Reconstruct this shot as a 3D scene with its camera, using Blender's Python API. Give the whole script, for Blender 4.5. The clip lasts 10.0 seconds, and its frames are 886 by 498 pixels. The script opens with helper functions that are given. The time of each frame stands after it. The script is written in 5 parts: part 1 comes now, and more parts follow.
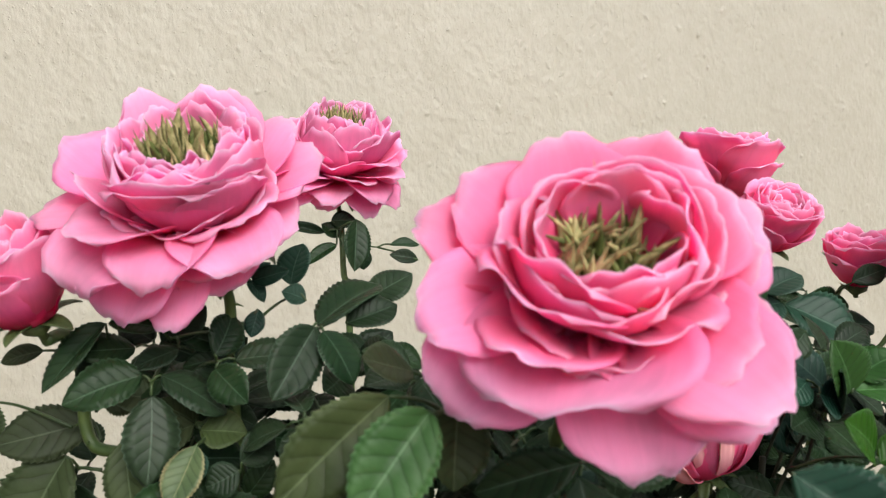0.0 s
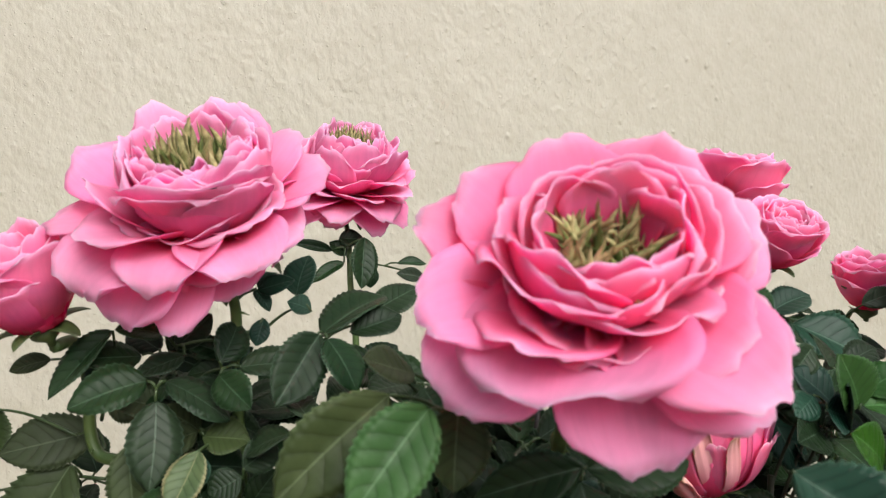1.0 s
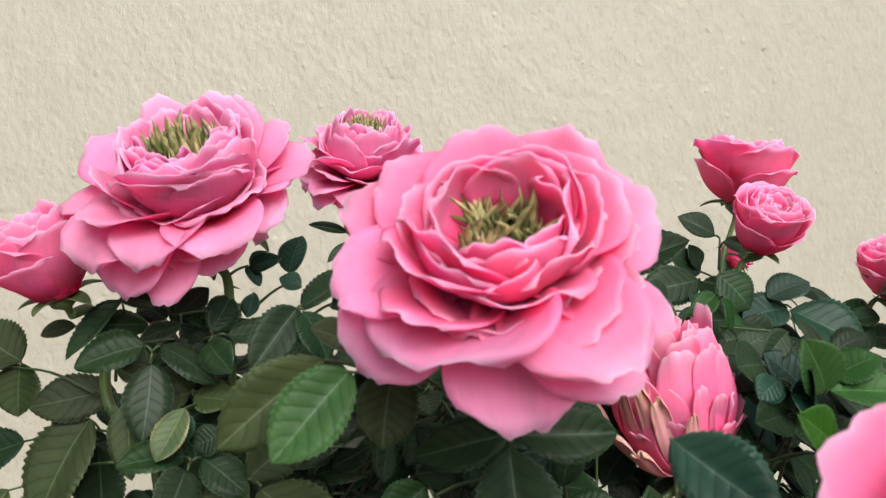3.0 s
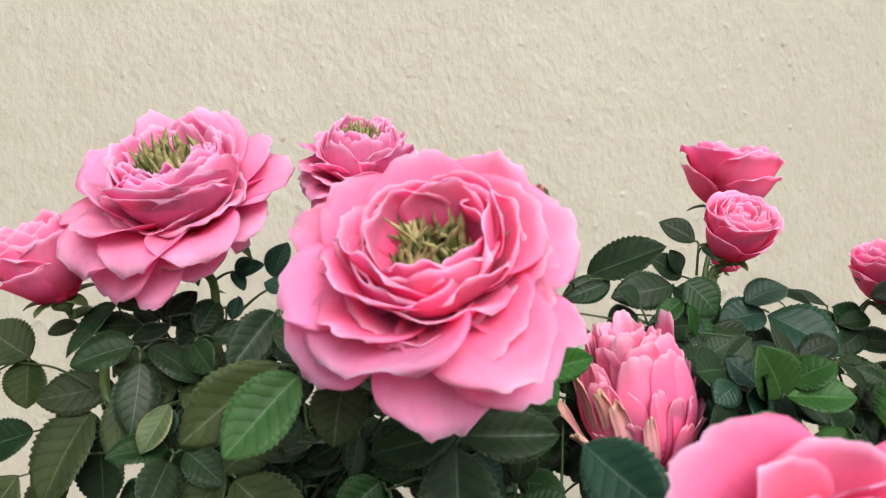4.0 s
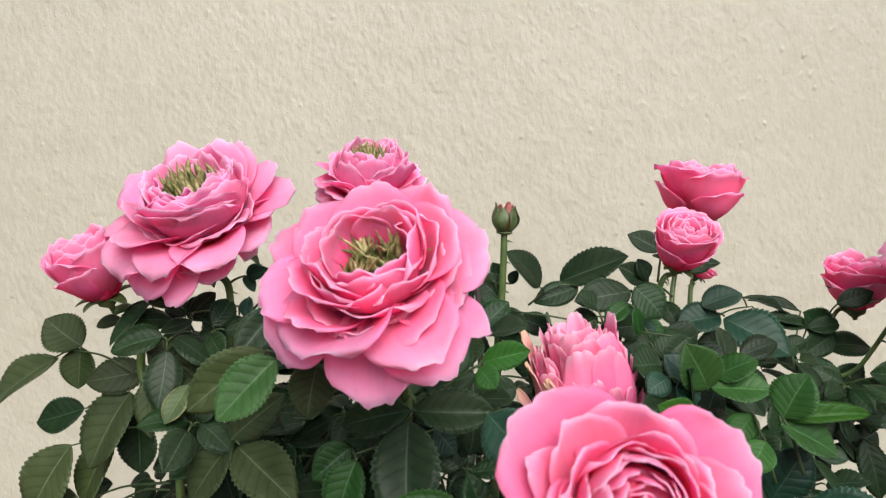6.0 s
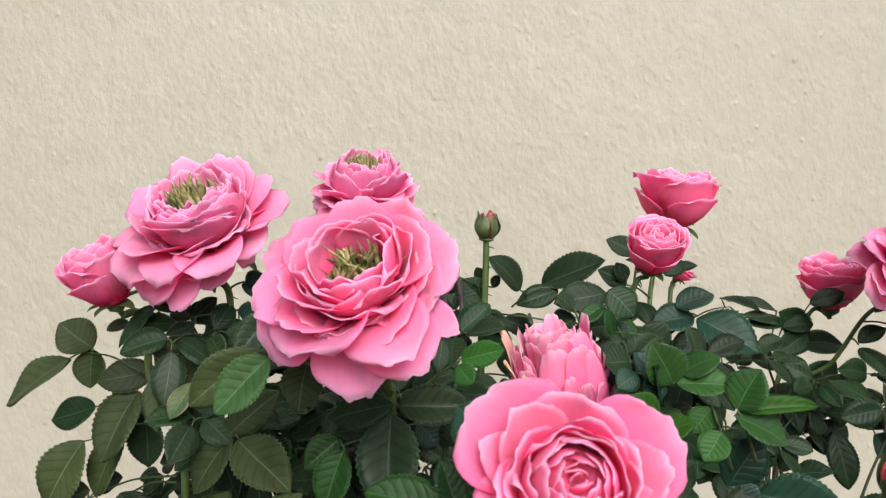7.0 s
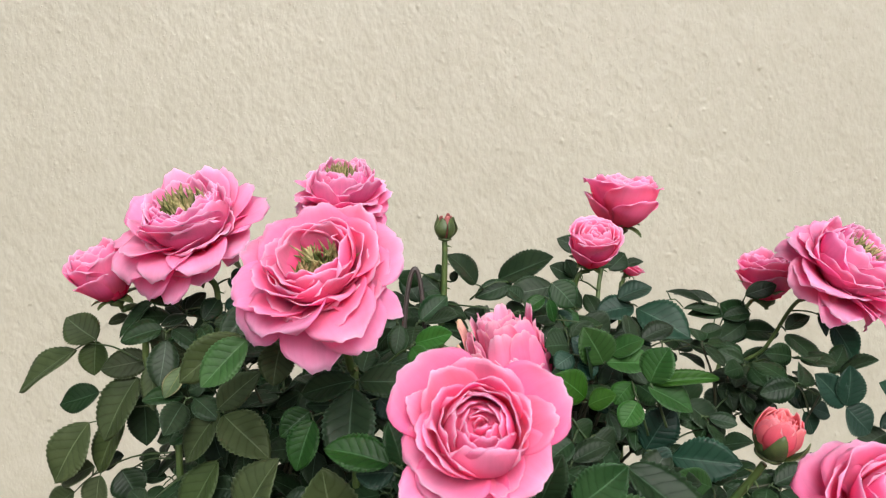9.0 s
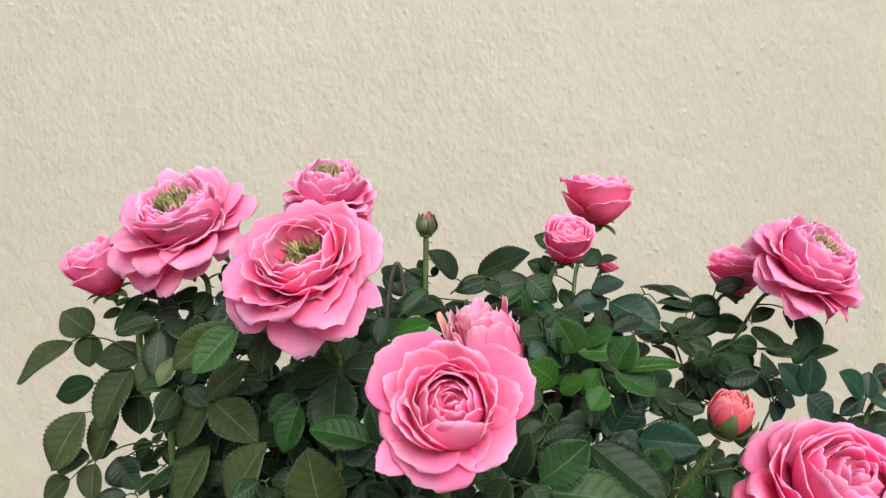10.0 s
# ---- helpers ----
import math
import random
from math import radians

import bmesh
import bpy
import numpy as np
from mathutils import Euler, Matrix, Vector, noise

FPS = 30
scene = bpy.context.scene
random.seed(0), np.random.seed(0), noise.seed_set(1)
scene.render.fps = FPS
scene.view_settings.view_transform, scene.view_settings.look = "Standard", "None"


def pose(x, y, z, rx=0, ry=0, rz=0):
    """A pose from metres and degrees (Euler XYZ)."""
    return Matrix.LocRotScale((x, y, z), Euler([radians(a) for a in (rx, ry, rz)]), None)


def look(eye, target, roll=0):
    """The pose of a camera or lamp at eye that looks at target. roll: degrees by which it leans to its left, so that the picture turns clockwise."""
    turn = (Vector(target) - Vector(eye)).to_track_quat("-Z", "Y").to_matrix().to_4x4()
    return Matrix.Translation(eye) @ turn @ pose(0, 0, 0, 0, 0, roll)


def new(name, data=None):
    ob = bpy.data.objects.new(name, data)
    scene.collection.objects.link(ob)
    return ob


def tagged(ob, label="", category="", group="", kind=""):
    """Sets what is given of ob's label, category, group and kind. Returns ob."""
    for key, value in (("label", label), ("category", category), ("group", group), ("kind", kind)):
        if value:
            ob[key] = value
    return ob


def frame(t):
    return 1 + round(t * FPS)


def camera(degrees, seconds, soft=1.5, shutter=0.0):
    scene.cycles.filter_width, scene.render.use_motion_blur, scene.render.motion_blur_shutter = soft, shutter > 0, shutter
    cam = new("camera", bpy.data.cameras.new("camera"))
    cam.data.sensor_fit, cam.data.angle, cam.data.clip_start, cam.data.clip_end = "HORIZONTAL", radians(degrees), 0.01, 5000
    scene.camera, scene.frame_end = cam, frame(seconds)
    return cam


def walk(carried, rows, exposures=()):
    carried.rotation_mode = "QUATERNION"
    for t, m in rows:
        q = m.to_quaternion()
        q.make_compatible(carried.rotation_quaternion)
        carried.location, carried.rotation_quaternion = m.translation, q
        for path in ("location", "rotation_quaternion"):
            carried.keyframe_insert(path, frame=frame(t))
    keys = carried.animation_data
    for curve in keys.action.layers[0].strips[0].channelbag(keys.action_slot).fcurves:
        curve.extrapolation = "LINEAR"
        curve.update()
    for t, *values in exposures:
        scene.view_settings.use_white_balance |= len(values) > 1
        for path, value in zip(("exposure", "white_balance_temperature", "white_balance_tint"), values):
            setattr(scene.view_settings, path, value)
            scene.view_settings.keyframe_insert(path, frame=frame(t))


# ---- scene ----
EXPOSURE, WALL_Y = -0.06, 0.988
cam = camera(62.3, 10.0, soft=1.2)
# A phone's small aperture, focused past the nearest bloom.
cam.data.dof.use_dof = True
cam.data.dof.focus_distance = 0.47
cam.data.dof.aperture_fstop = 25.0
ROWS = [
    (0, 0.00001, -0.00035, 0.57965, 85.571, -0.853, -15.013),
    (0.5, -0.00318, -0.00142, 0.57583, 87.217, -1.051, -14.805),
    (1, 0.00202, -0.00382, 0.57102, 88.163, -1.113, -14.124),
    (1.5, 0.00963, -0.01046, 0.57096, 88.014, -1.229, -12.665),
    (2, 0.01978, -0.01680, 0.57146, 87.659, -1.369, -11.212),
    (2.5, 0.03124, -0.02612, 0.57351, 87.276, -1.595, -9.645),
    (2.7, 0.03325, -0.02805, 0.57141, 87.075, -1.584, -9.158),
    (3.8, 0.05818, -0.04476, 0.57830, 86.152, -1.670, -6.030),
    (4, 0.06291, -0.05026, 0.58081, 86.052, -1.670, -5.617),
    (4.5, 0.07188, -0.06562, 0.58493, 86.018, -1.694, -4.067),
    (5, 0.08026, -0.08078, 0.58590, 85.974, -1.865, -2.760),
    (5.5, 0.08909, -0.09596, 0.58704, 86.108, -1.881, -2.055),
    (7, 0.10953, -0.13765, 0.59367, 86.334, -1.205, -0.924),
    (7.5, 0.11592, -0.15470, 0.59575, 86.497, -1.085, -0.810),
    (8, 0.12502, -0.16955, 0.59666, 86.547, -0.785, -0.715),
    (8.5, 0.12997, -0.18061, 0.59490, 86.487, -0.704, -0.848),
    (9, 0.13319, -0.19464, 0.59495, 86.568, -0.686, -0.987),
    (9.5, 0.13673, -0.20920, 0.59541, 86.743, -0.664, -1.299),
    (10, 0.13971, -0.21951, 0.59242, 86.721, -0.670, -1.703),
]
walk(cam, [(t, pose(*row)) for t, *row in ROWS], exposures=[(0.0, EXPOSURE, 5870, 10), (10.0, EXPOSURE, 5870, 10)])

# ---- light: open shade, broad soft sun from high on the right ----
world = bpy.data.worlds.new("sky")
scene.world = world
world.use_nodes = True
wn = world.node_tree
sky = wn.nodes.new("ShaderNodeTexSky")
sky.sky_type, sky.sun_disc = "NISHITA", False
sky.dust_density, sky.ozone_density, sky.air_density = 8.0, 0.3, 0.4
sky.sun_elevation, sky.sun_rotation = radians(43), radians(171)
wn.links.new(sky.outputs["Color"], wn.nodes["Background"].inputs["Color"])
wn.nodes["Background"].inputs["Strength"].default_value = 0.125
sun = new("sun", bpy.data.lights.new("sun", "SUN"))
sun.data.energy, sun.data.angle, sun.data.color = 3.05, radians(48), (1.0, 0.93, 0.82)
sun.matrix_world = look((0.20, -1.3, 1.22), (0.0, 0.0, 0.0))
tagged(sun, kind="structure")


# ---- materials ----
def nodes_of(name):
    m = bpy.data.materials.new(name)
    m.use_nodes = True
    return m, m.node_tree.nodes, m.node_tree.links, m.node_tree.nodes["Principled BSDF"]


def ramp(nodes, stops):
    r = nodes.new("ShaderNodeValToRGB")
    els = r.color_ramp.elements
    els[0].position, els[0].color = stops[0][0], (*stops[0][1], 1)
    els[1].position, els[1].color = stops[-1][0], (*stops[-1][1], 1)
    for pos, col in stops[1:-1]:
        els.new(pos).color = (*col, 1)
    return r


def math_node(nodes, links, op, a, b=None, c=None):
    n = nodes.new("ShaderNodeMath")
    n.operation = op
    for i, v in enumerate((a, b, c)):
        if v is None:
            continue
        if isinstance(v, (int, float)):
            n.inputs[i].default_value = v
        else:
            links.new(v, n.inputs[i])
    return n.outputs[0]


def mix_color(nodes, links, kind, fac, a, b):
    n = nodes.new("ShaderNodeMix")
    n.data_type, n.blend_type = "RGBA", kind
    for slot, v in ((0, fac), (6, a), (7, b)):
        if isinstance(v, (int, float)):
            n.inputs[slot].default_value = v
        elif isinstance(v, tuple):
            n.inputs[slot].default_value = (*v, 1)
        else:
            links.new(v, n.inputs[slot])
    return n.outputs[2]


def noise_tex(nodes, links, vector, scale, detail=4.0, rough=0.55):
    n = nodes.new("ShaderNodeTexNoise")
    n.inputs["Scale"].default_value, n.inputs["Detail"].default_value = scale, detail
    n.inputs["Roughness"].default_value = rough
    if vector is not None:
        links.new(vector, n.inputs["Vector"])
    return n.outputs["Fac"]


def hsv_by_object(nodes, links, color, hue=0.02, sat=0.15, val=0.25):
    """Small differences of tone from piece to piece."""
    info = nodes.new("ShaderNodeObjectInfo")
    h = nodes.new("ShaderNodeHueSaturation")
    white = nodes.new("ShaderNodeTexWhiteNoise")
    white.noise_dimensions = "1D"
    links.new(info.outputs["Random"], white.inputs["W"])
    sep = nodes.new("ShaderNodeSeparateColor")
    links.new(white.outputs["Color"], sep.inputs[0])
    for slot, out, base, span in (("Hue", 0, 0.5, hue), ("Saturation", 1, 1.0, sat), ("Value", 2, 1.0, val)):
        links.new(math_node(nodes, links, "MULTIPLY_ADD", sep.outputs[out], 2 * span, base - span), h.inputs[slot])
    links.new(color, h.inputs["Color"])
    return h.outputs["Color"]


def with_translucence(m, nodes, links, shader, color, share, thick=1.0):
    """Light that comes through from behind, dyed deeper by the thickness of the tissue."""
    tr = nodes.new("ShaderNodeBsdfTranslucent")
    mix = nodes.new("ShaderNodeMixShader")
    mix.inputs[0].default_value = share
    deep = nodes.new("ShaderNodeGamma")
    deep.inputs[1].default_value = thick
    links.new(color, deep.inputs[0])
    links.new(deep.outputs[0], tr.inputs["Color"])
    links.new(shader.outputs[0], mix.inputs[1])
    links.new(tr.outputs[0], mix.inputs[2])
    links.new(mix.outputs[0], nodes["Material Output"].inputs["Surface"])


def petal_material(name, base, body, edge, spots=0.0, spot_color=(0.45, 0.25, 0.10), val=0.05, share=0.57):
    """Velvety petal: hot deep base that paints in light bounced between petals, paler rim, fine veins running to the
    edge, tired brown blotches on the rim where spots is given.
    """
    m, nodes, links, p = nodes_of(name)
    uv = nodes.new("ShaderNodeUVMap")
    sep = nodes.new("ShaderNodeSeparateXYZ")
    links.new(uv.outputs[0], sep.inputs[0])
    u, v = sep.outputs[0], sep.outputs[1]
    def blend(a, b, k):
        return tuple(p * (1 - k) + q * k for p, q in zip(a, b))

    # glow of the hollows put into the colour: deep hot base, paler towards the rim
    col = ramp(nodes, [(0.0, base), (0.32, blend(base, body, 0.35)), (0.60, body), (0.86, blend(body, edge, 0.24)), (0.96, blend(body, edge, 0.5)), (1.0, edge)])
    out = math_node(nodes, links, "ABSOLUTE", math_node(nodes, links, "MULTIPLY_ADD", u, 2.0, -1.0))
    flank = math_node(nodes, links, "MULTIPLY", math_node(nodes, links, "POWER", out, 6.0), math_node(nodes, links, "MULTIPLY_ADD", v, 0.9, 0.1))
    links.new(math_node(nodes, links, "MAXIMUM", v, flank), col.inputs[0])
    geo = nodes.new("ShaderNodeNewGeometry")
    patch = noise_tex(nodes, links, geo.outputs["Position"], 70.0, 3.0)
    shade = math_node(nodes, links, "MULTIPLY_ADD", patch, 0.36, 0.82)
    vein_in = nodes.new("ShaderNodeCombineXYZ")
    links.new(math_node(nodes, links, "MULTIPLY", u, 26.0), vein_in.inputs[0])
    links.new(math_node(nodes, links, "MULTIPLY", v, 1.8), vein_in.inputs[1])
    vein = noise_tex(nodes, links, vein_in.outputs[0], 1.0, 3.0)
    shade = math_node(nodes, links, "MULTIPLY", shade, math_node(nodes, links, "MULTIPLY_ADD", vein, 0.14, 0.93))
    grey = nodes.new("ShaderNodeCombineColor")
    for i in range(3):
        links.new(shade, grey.inputs[i])
    color = mix_color(nodes, links, "MULTIPLY", 1.0, col.outputs[0], grey.outputs[0])
    if spots:
        far = math_node(nodes, links, "MAXIMUM", math_node(nodes, links, "ABSOLUTE", math_node(nodes, links, "MULTIPLY_ADD", u, 2.0, -1.0)), v)
        blot = noise_tex(nodes, links, geo.outputs["Position"], 220.0, 4.0)
        wide = noise_tex(nodes, links, geo.outputs["Position"], 75.0, 2.0)
        k = math_node(nodes, links, "ADD", far, math_node(nodes, links, "MULTIPLY_ADD", blot, 0.4, -0.22))
        k = math_node(nodes, links, "ADD", k, math_node(nodes, links, "MULTIPLY_ADD", wide, 1.3, -0.70))
        edge_mask = ramp(nodes, [(0.5, (0, 0, 0)), (0.56, (1, 1, 1))])
        links.new(math_node(nodes, links, "ADD", k, spots - 0.5), edge_mask.inputs[0])
        color = mix_color(nodes, links, "MIX", edge_mask.outputs[0], color, spot_color)
    color = hsv_by_object(nodes, links, color, 0.006, 0.08, val)
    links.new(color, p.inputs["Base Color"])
    p.inputs["Roughness"].default_value = 0.55
    p.inputs["Specular IOR Level"].default_value = 0.14
    p.inputs["Sheen Weight"].default_value = 0.05
    p.inputs["Sheen Roughness"].default_value = 0.4
    bump = nodes.new("ShaderNodeBump")
    bump.inputs["Strength"].default_value, bump.inputs["Distance"].default_value = 0.25, 0.0006
    links.new(vein, bump.inputs["Height"])
    links.new(bump.outputs[0], p.inputs["Normal"])
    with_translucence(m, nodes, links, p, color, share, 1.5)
    return m


def leaf_material(name, dark, light, vein_color, rim=None, rough=0.42, share=0.18, veins=0.04, gloss=0.2):
    """Quilted rose leaf: light midrib, side veins that climb to the teeth, waxy sheen."""
    m, nodes, links, p = nodes_of(name)
    uv = nodes.new("ShaderNodeUVMap")
    sep = nodes.new("ShaderNodeSeparateXYZ")
    links.new(uv.outputs[0], sep.inputs[0])
    side = math_node(nodes, links, "ABSOLUTE", math_node(nodes, links, "MULTIPLY_ADD", sep.outputs[0], 2.0, -1.0))
    v = sep.outputs[1]
    geo = nodes.new("ShaderNodeNewGeometry")
    wob = noise_tex(nodes, links, geo.outputs["Position"], 160.0, 2.0)
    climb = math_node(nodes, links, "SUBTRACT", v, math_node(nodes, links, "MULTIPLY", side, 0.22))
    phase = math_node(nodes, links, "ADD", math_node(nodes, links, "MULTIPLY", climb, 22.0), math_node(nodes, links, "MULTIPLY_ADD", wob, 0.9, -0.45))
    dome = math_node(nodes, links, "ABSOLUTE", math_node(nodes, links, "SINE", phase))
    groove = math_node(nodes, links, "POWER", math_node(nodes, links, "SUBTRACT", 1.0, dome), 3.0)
    rib = math_node(nodes, links, "LESS_THAN", side, 0.035)
    mottle = noise_tex(nodes, links, geo.outputs["Position"], 55.0, 4.0)
    fine = noise_tex(nodes, links, geo.outputs["Position"], 700.0, 4.0, 0.65)
    body = ramp(nodes, [(0.3, dark), (0.72, light)])
    links.new(mottle, body.inputs[0])
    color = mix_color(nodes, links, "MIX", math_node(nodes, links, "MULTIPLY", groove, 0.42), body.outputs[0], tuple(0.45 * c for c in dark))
    color = mix_color(nodes, links, "MIX", math_node(nodes, links, "MULTIPLY", rib, 0.35 + veins), color, vein_color)
    brim = ramp(nodes, [(0.90, (0, 0, 0)), (1.0, (1, 1, 1))])
    links.new(side, brim.inputs[0])
    color = mix_color(nodes, links, "MIX", math_node(nodes, links, "MULTIPLY", brim.outputs[0], 0.45), color, vein_color)
    if rim:
        k = ramp(nodes, [(0.82, (0, 0, 0)), (1.0, (1, 1, 1))])
        links.new(math_node(nodes, links, "ADD", side, math_node(nodes, links, "MULTIPLY_ADD", fine, 0.2, -0.1)), k.inputs[0])
        color = mix_color(nodes, links, "MIX", k.outputs[0], color, rim)
    color = hsv_by_object(nodes, links, color, 0.011, 0.15, 0.24)
    links.new(color, p.inputs["Base Color"])
    links.new(math_node(nodes, links, "MULTIPLY_ADD", mottle, 0.25, rough - 0.12), p.inputs["Roughness"])
    p.inputs["Specular IOR Level"].default_value = gloss
    height = math_node(nodes, links, "SUBTRACT", math_node(nodes, links, "MULTIPLY", fine, 0.55), math_node(nodes, links, "SUBTRACT", rib, math_node(nodes, links, "POWER", dome, 0.5)))
    bump = nodes.new("ShaderNodeBump")
    bump.inputs["Strength"].default_value, bump.inputs["Distance"].default_value = 0.30 + veins, 0.0005
    links.new(height, bump.inputs["Height"])
    links.new(bump.outputs[0], p.inputs["Normal"])
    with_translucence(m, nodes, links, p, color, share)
    return m


def plain_material(name, a, b, scale, rough, bump_m=0.0003, metal=0.0):
    m, nodes, links, p = nodes_of(name)
    geo = nodes.new("ShaderNodeNewGeometry")
    n = noise_tex(nodes, links, geo.outputs["Position"], scale, 5.0)
    r = ramp(nodes, [(0.3, a), (0.7, b)])
    links.new(n, r.inputs[0])
    links.new(r.outputs[0], p.inputs["Base Color"])
    p.inputs["Roughness"].default_value, p.inputs["Metallic"].default_value = rough, metal
    f = noise_tex(nodes, links, geo.outputs["Position"], scale * 8, 4.0)
    bump = nodes.new("ShaderNodeBump")
    bump.inputs["Strength"].default_value, bump.inputs["Distance"].default_value = 0.5, bump_m
    links.new(f, bump.inputs["Height"])
    links.new(bump.outputs[0], p.inputs["Normal"])
    return m


def plaster_material():
    m, nodes, links, p = nodes_of("cream_plaster")
    geo = nodes.new("ShaderNodeNewGeometry")
    pos = geo.outputs["Position"]
    tone = noise_tex(nodes, links, pos, 3.0, 4.0)
    r = ramp(nodes, [(0.3, (0.404, 0.389, 0.309)), (0.7, (0.429, 0.414, 0.330))])
    links.new(tone, r.inputs[0])
    grime = noise_tex(nodes, links, pos, 45.0, 5.0, 0.65)
    k = ramp(nodes, [(0.34, (0.93, 0.92, 0.90)), (0.6, (1, 1, 1))])
    links.new(grime, k.inputs[0])
    links.new(mix_color(nodes, links, "MULTIPLY", 1.0, r.outputs[0], k.outputs[0]), p.inputs["Base Color"])
    p.inputs["Roughness"].default_value = 0.5
    p.inputs["Specular IOR Level"].default_value = 0.45
    grain = nodes.new("ShaderNodeMapping")
    grain.inputs["Rotation"].default_value, grain.inputs["Scale"].default_value = (0.0, radians(14), 0.0), (1.0, 1.0, 0.55)
    links.new(pos, grain.inputs["Vector"])
    fine = noise_tex(nodes, links, grain.outputs[0], 380.0, 3.0)
    mid = noise_tex(nodes, links, grain.outputs[0], 150.0, 3.0, 0.5)
    # scattered pimples of sand under the paint
    cells = nodes.new("ShaderNodeTexVoronoi")
    cells.inputs["Scale"].default_value = 190.0
    links.new(pos, cells.inputs["Vector"])
    pick = nodes.new("ShaderNodeSeparateColor")
    links.new(cells.outputs["Color"], pick.inputs[0])
    rise = math_node(nodes, links, "MAXIMUM", math_node(nodes, links, "MULTIPLY_ADD", cells.outputs["Distance"], -3.6, 1.0), 0.0)
    pimple = math_node(nodes, links, "MULTIPLY", rise, math_node(nodes, links, "GREATER_THAN", pick.outputs[0], 0.72))
    mid = math_node(nodes, links, "ADD", mid, math_node(nodes, links, "MULTIPLY", pimple, 0.75))
    h = math_node(nodes, links, "ADD", math_node(nodes, links, "MULTIPLY", fine, 0.5), mid)
    bump = nodes.new("ShaderNodeBump")
    bump.inputs["Strength"].default_value, bump.inputs["Distance"].default_value = 0.56, 0.0024
    links.new(h, bump.inputs["Height"])
    links.new(bump.outputs[0], p.inputs["Normal"])
    return m


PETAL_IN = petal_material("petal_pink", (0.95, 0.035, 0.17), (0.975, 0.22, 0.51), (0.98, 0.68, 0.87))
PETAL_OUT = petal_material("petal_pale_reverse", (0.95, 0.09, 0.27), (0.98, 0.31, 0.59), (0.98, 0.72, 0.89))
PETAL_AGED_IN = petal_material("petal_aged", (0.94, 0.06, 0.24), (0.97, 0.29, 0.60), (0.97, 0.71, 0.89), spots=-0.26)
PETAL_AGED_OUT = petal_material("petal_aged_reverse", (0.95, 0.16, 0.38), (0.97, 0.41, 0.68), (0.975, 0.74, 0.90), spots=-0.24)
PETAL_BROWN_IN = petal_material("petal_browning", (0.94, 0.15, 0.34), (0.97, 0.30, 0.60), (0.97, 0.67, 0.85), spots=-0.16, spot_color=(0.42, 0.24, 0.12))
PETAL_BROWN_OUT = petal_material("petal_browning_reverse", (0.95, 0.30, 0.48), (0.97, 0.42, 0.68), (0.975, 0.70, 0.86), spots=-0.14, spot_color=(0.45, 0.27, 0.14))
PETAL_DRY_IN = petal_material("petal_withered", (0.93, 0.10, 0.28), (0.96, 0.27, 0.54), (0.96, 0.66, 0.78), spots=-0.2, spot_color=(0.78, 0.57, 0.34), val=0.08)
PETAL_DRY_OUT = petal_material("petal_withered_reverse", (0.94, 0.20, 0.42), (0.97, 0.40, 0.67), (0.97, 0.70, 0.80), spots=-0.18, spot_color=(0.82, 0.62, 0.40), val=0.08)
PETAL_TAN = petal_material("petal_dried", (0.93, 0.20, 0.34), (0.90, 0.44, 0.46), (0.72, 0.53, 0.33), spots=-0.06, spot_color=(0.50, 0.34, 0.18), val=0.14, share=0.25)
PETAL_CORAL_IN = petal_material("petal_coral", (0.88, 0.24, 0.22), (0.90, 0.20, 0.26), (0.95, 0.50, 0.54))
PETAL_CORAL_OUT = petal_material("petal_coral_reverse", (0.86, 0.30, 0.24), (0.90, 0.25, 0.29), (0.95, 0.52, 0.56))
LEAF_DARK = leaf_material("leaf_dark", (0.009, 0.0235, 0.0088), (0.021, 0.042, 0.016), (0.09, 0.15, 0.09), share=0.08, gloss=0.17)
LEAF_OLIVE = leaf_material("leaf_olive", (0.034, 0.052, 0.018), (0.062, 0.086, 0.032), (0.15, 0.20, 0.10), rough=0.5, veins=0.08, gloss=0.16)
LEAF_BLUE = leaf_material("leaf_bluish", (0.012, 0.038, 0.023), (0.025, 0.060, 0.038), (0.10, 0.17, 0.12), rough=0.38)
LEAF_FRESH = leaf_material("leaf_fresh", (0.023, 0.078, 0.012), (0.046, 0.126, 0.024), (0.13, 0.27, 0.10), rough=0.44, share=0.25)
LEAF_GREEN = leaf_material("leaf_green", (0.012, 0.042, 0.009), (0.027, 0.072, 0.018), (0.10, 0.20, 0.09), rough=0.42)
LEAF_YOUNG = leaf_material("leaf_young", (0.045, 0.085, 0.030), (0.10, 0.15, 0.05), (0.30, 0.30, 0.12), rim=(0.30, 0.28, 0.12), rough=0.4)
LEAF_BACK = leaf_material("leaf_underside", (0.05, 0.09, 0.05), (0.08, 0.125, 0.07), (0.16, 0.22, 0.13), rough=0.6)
STEM = plain_material("green_stem", (0.036, 0.075, 0.015), (0.085, 0.13, 0.03), 90.0, 0.5)
STALK = plain_material("leaf_stalk", (0.02, 0.045, 0.012), (0.045, 0.075, 0.02), 90.0, 0.5)
STEM_OLD = plain_material("old_cane", (0.02, 0.03, 0.012), (0.045, 0.045, 0.02), 90.0, 0.65)
SEPAL = plain_material("green_sepal", (0.038, 0.065, 0.018), (0.085, 0.12, 0.035), 200.0, 0.5)
TUFT = plain_material("green_tuft", (0.17, 0.18, 0.045), (0.60, 0.54, 0.26), 380.0, 0.6)
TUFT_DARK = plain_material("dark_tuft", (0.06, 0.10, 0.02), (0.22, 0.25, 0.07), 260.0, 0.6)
PLASTER = plaster_material()
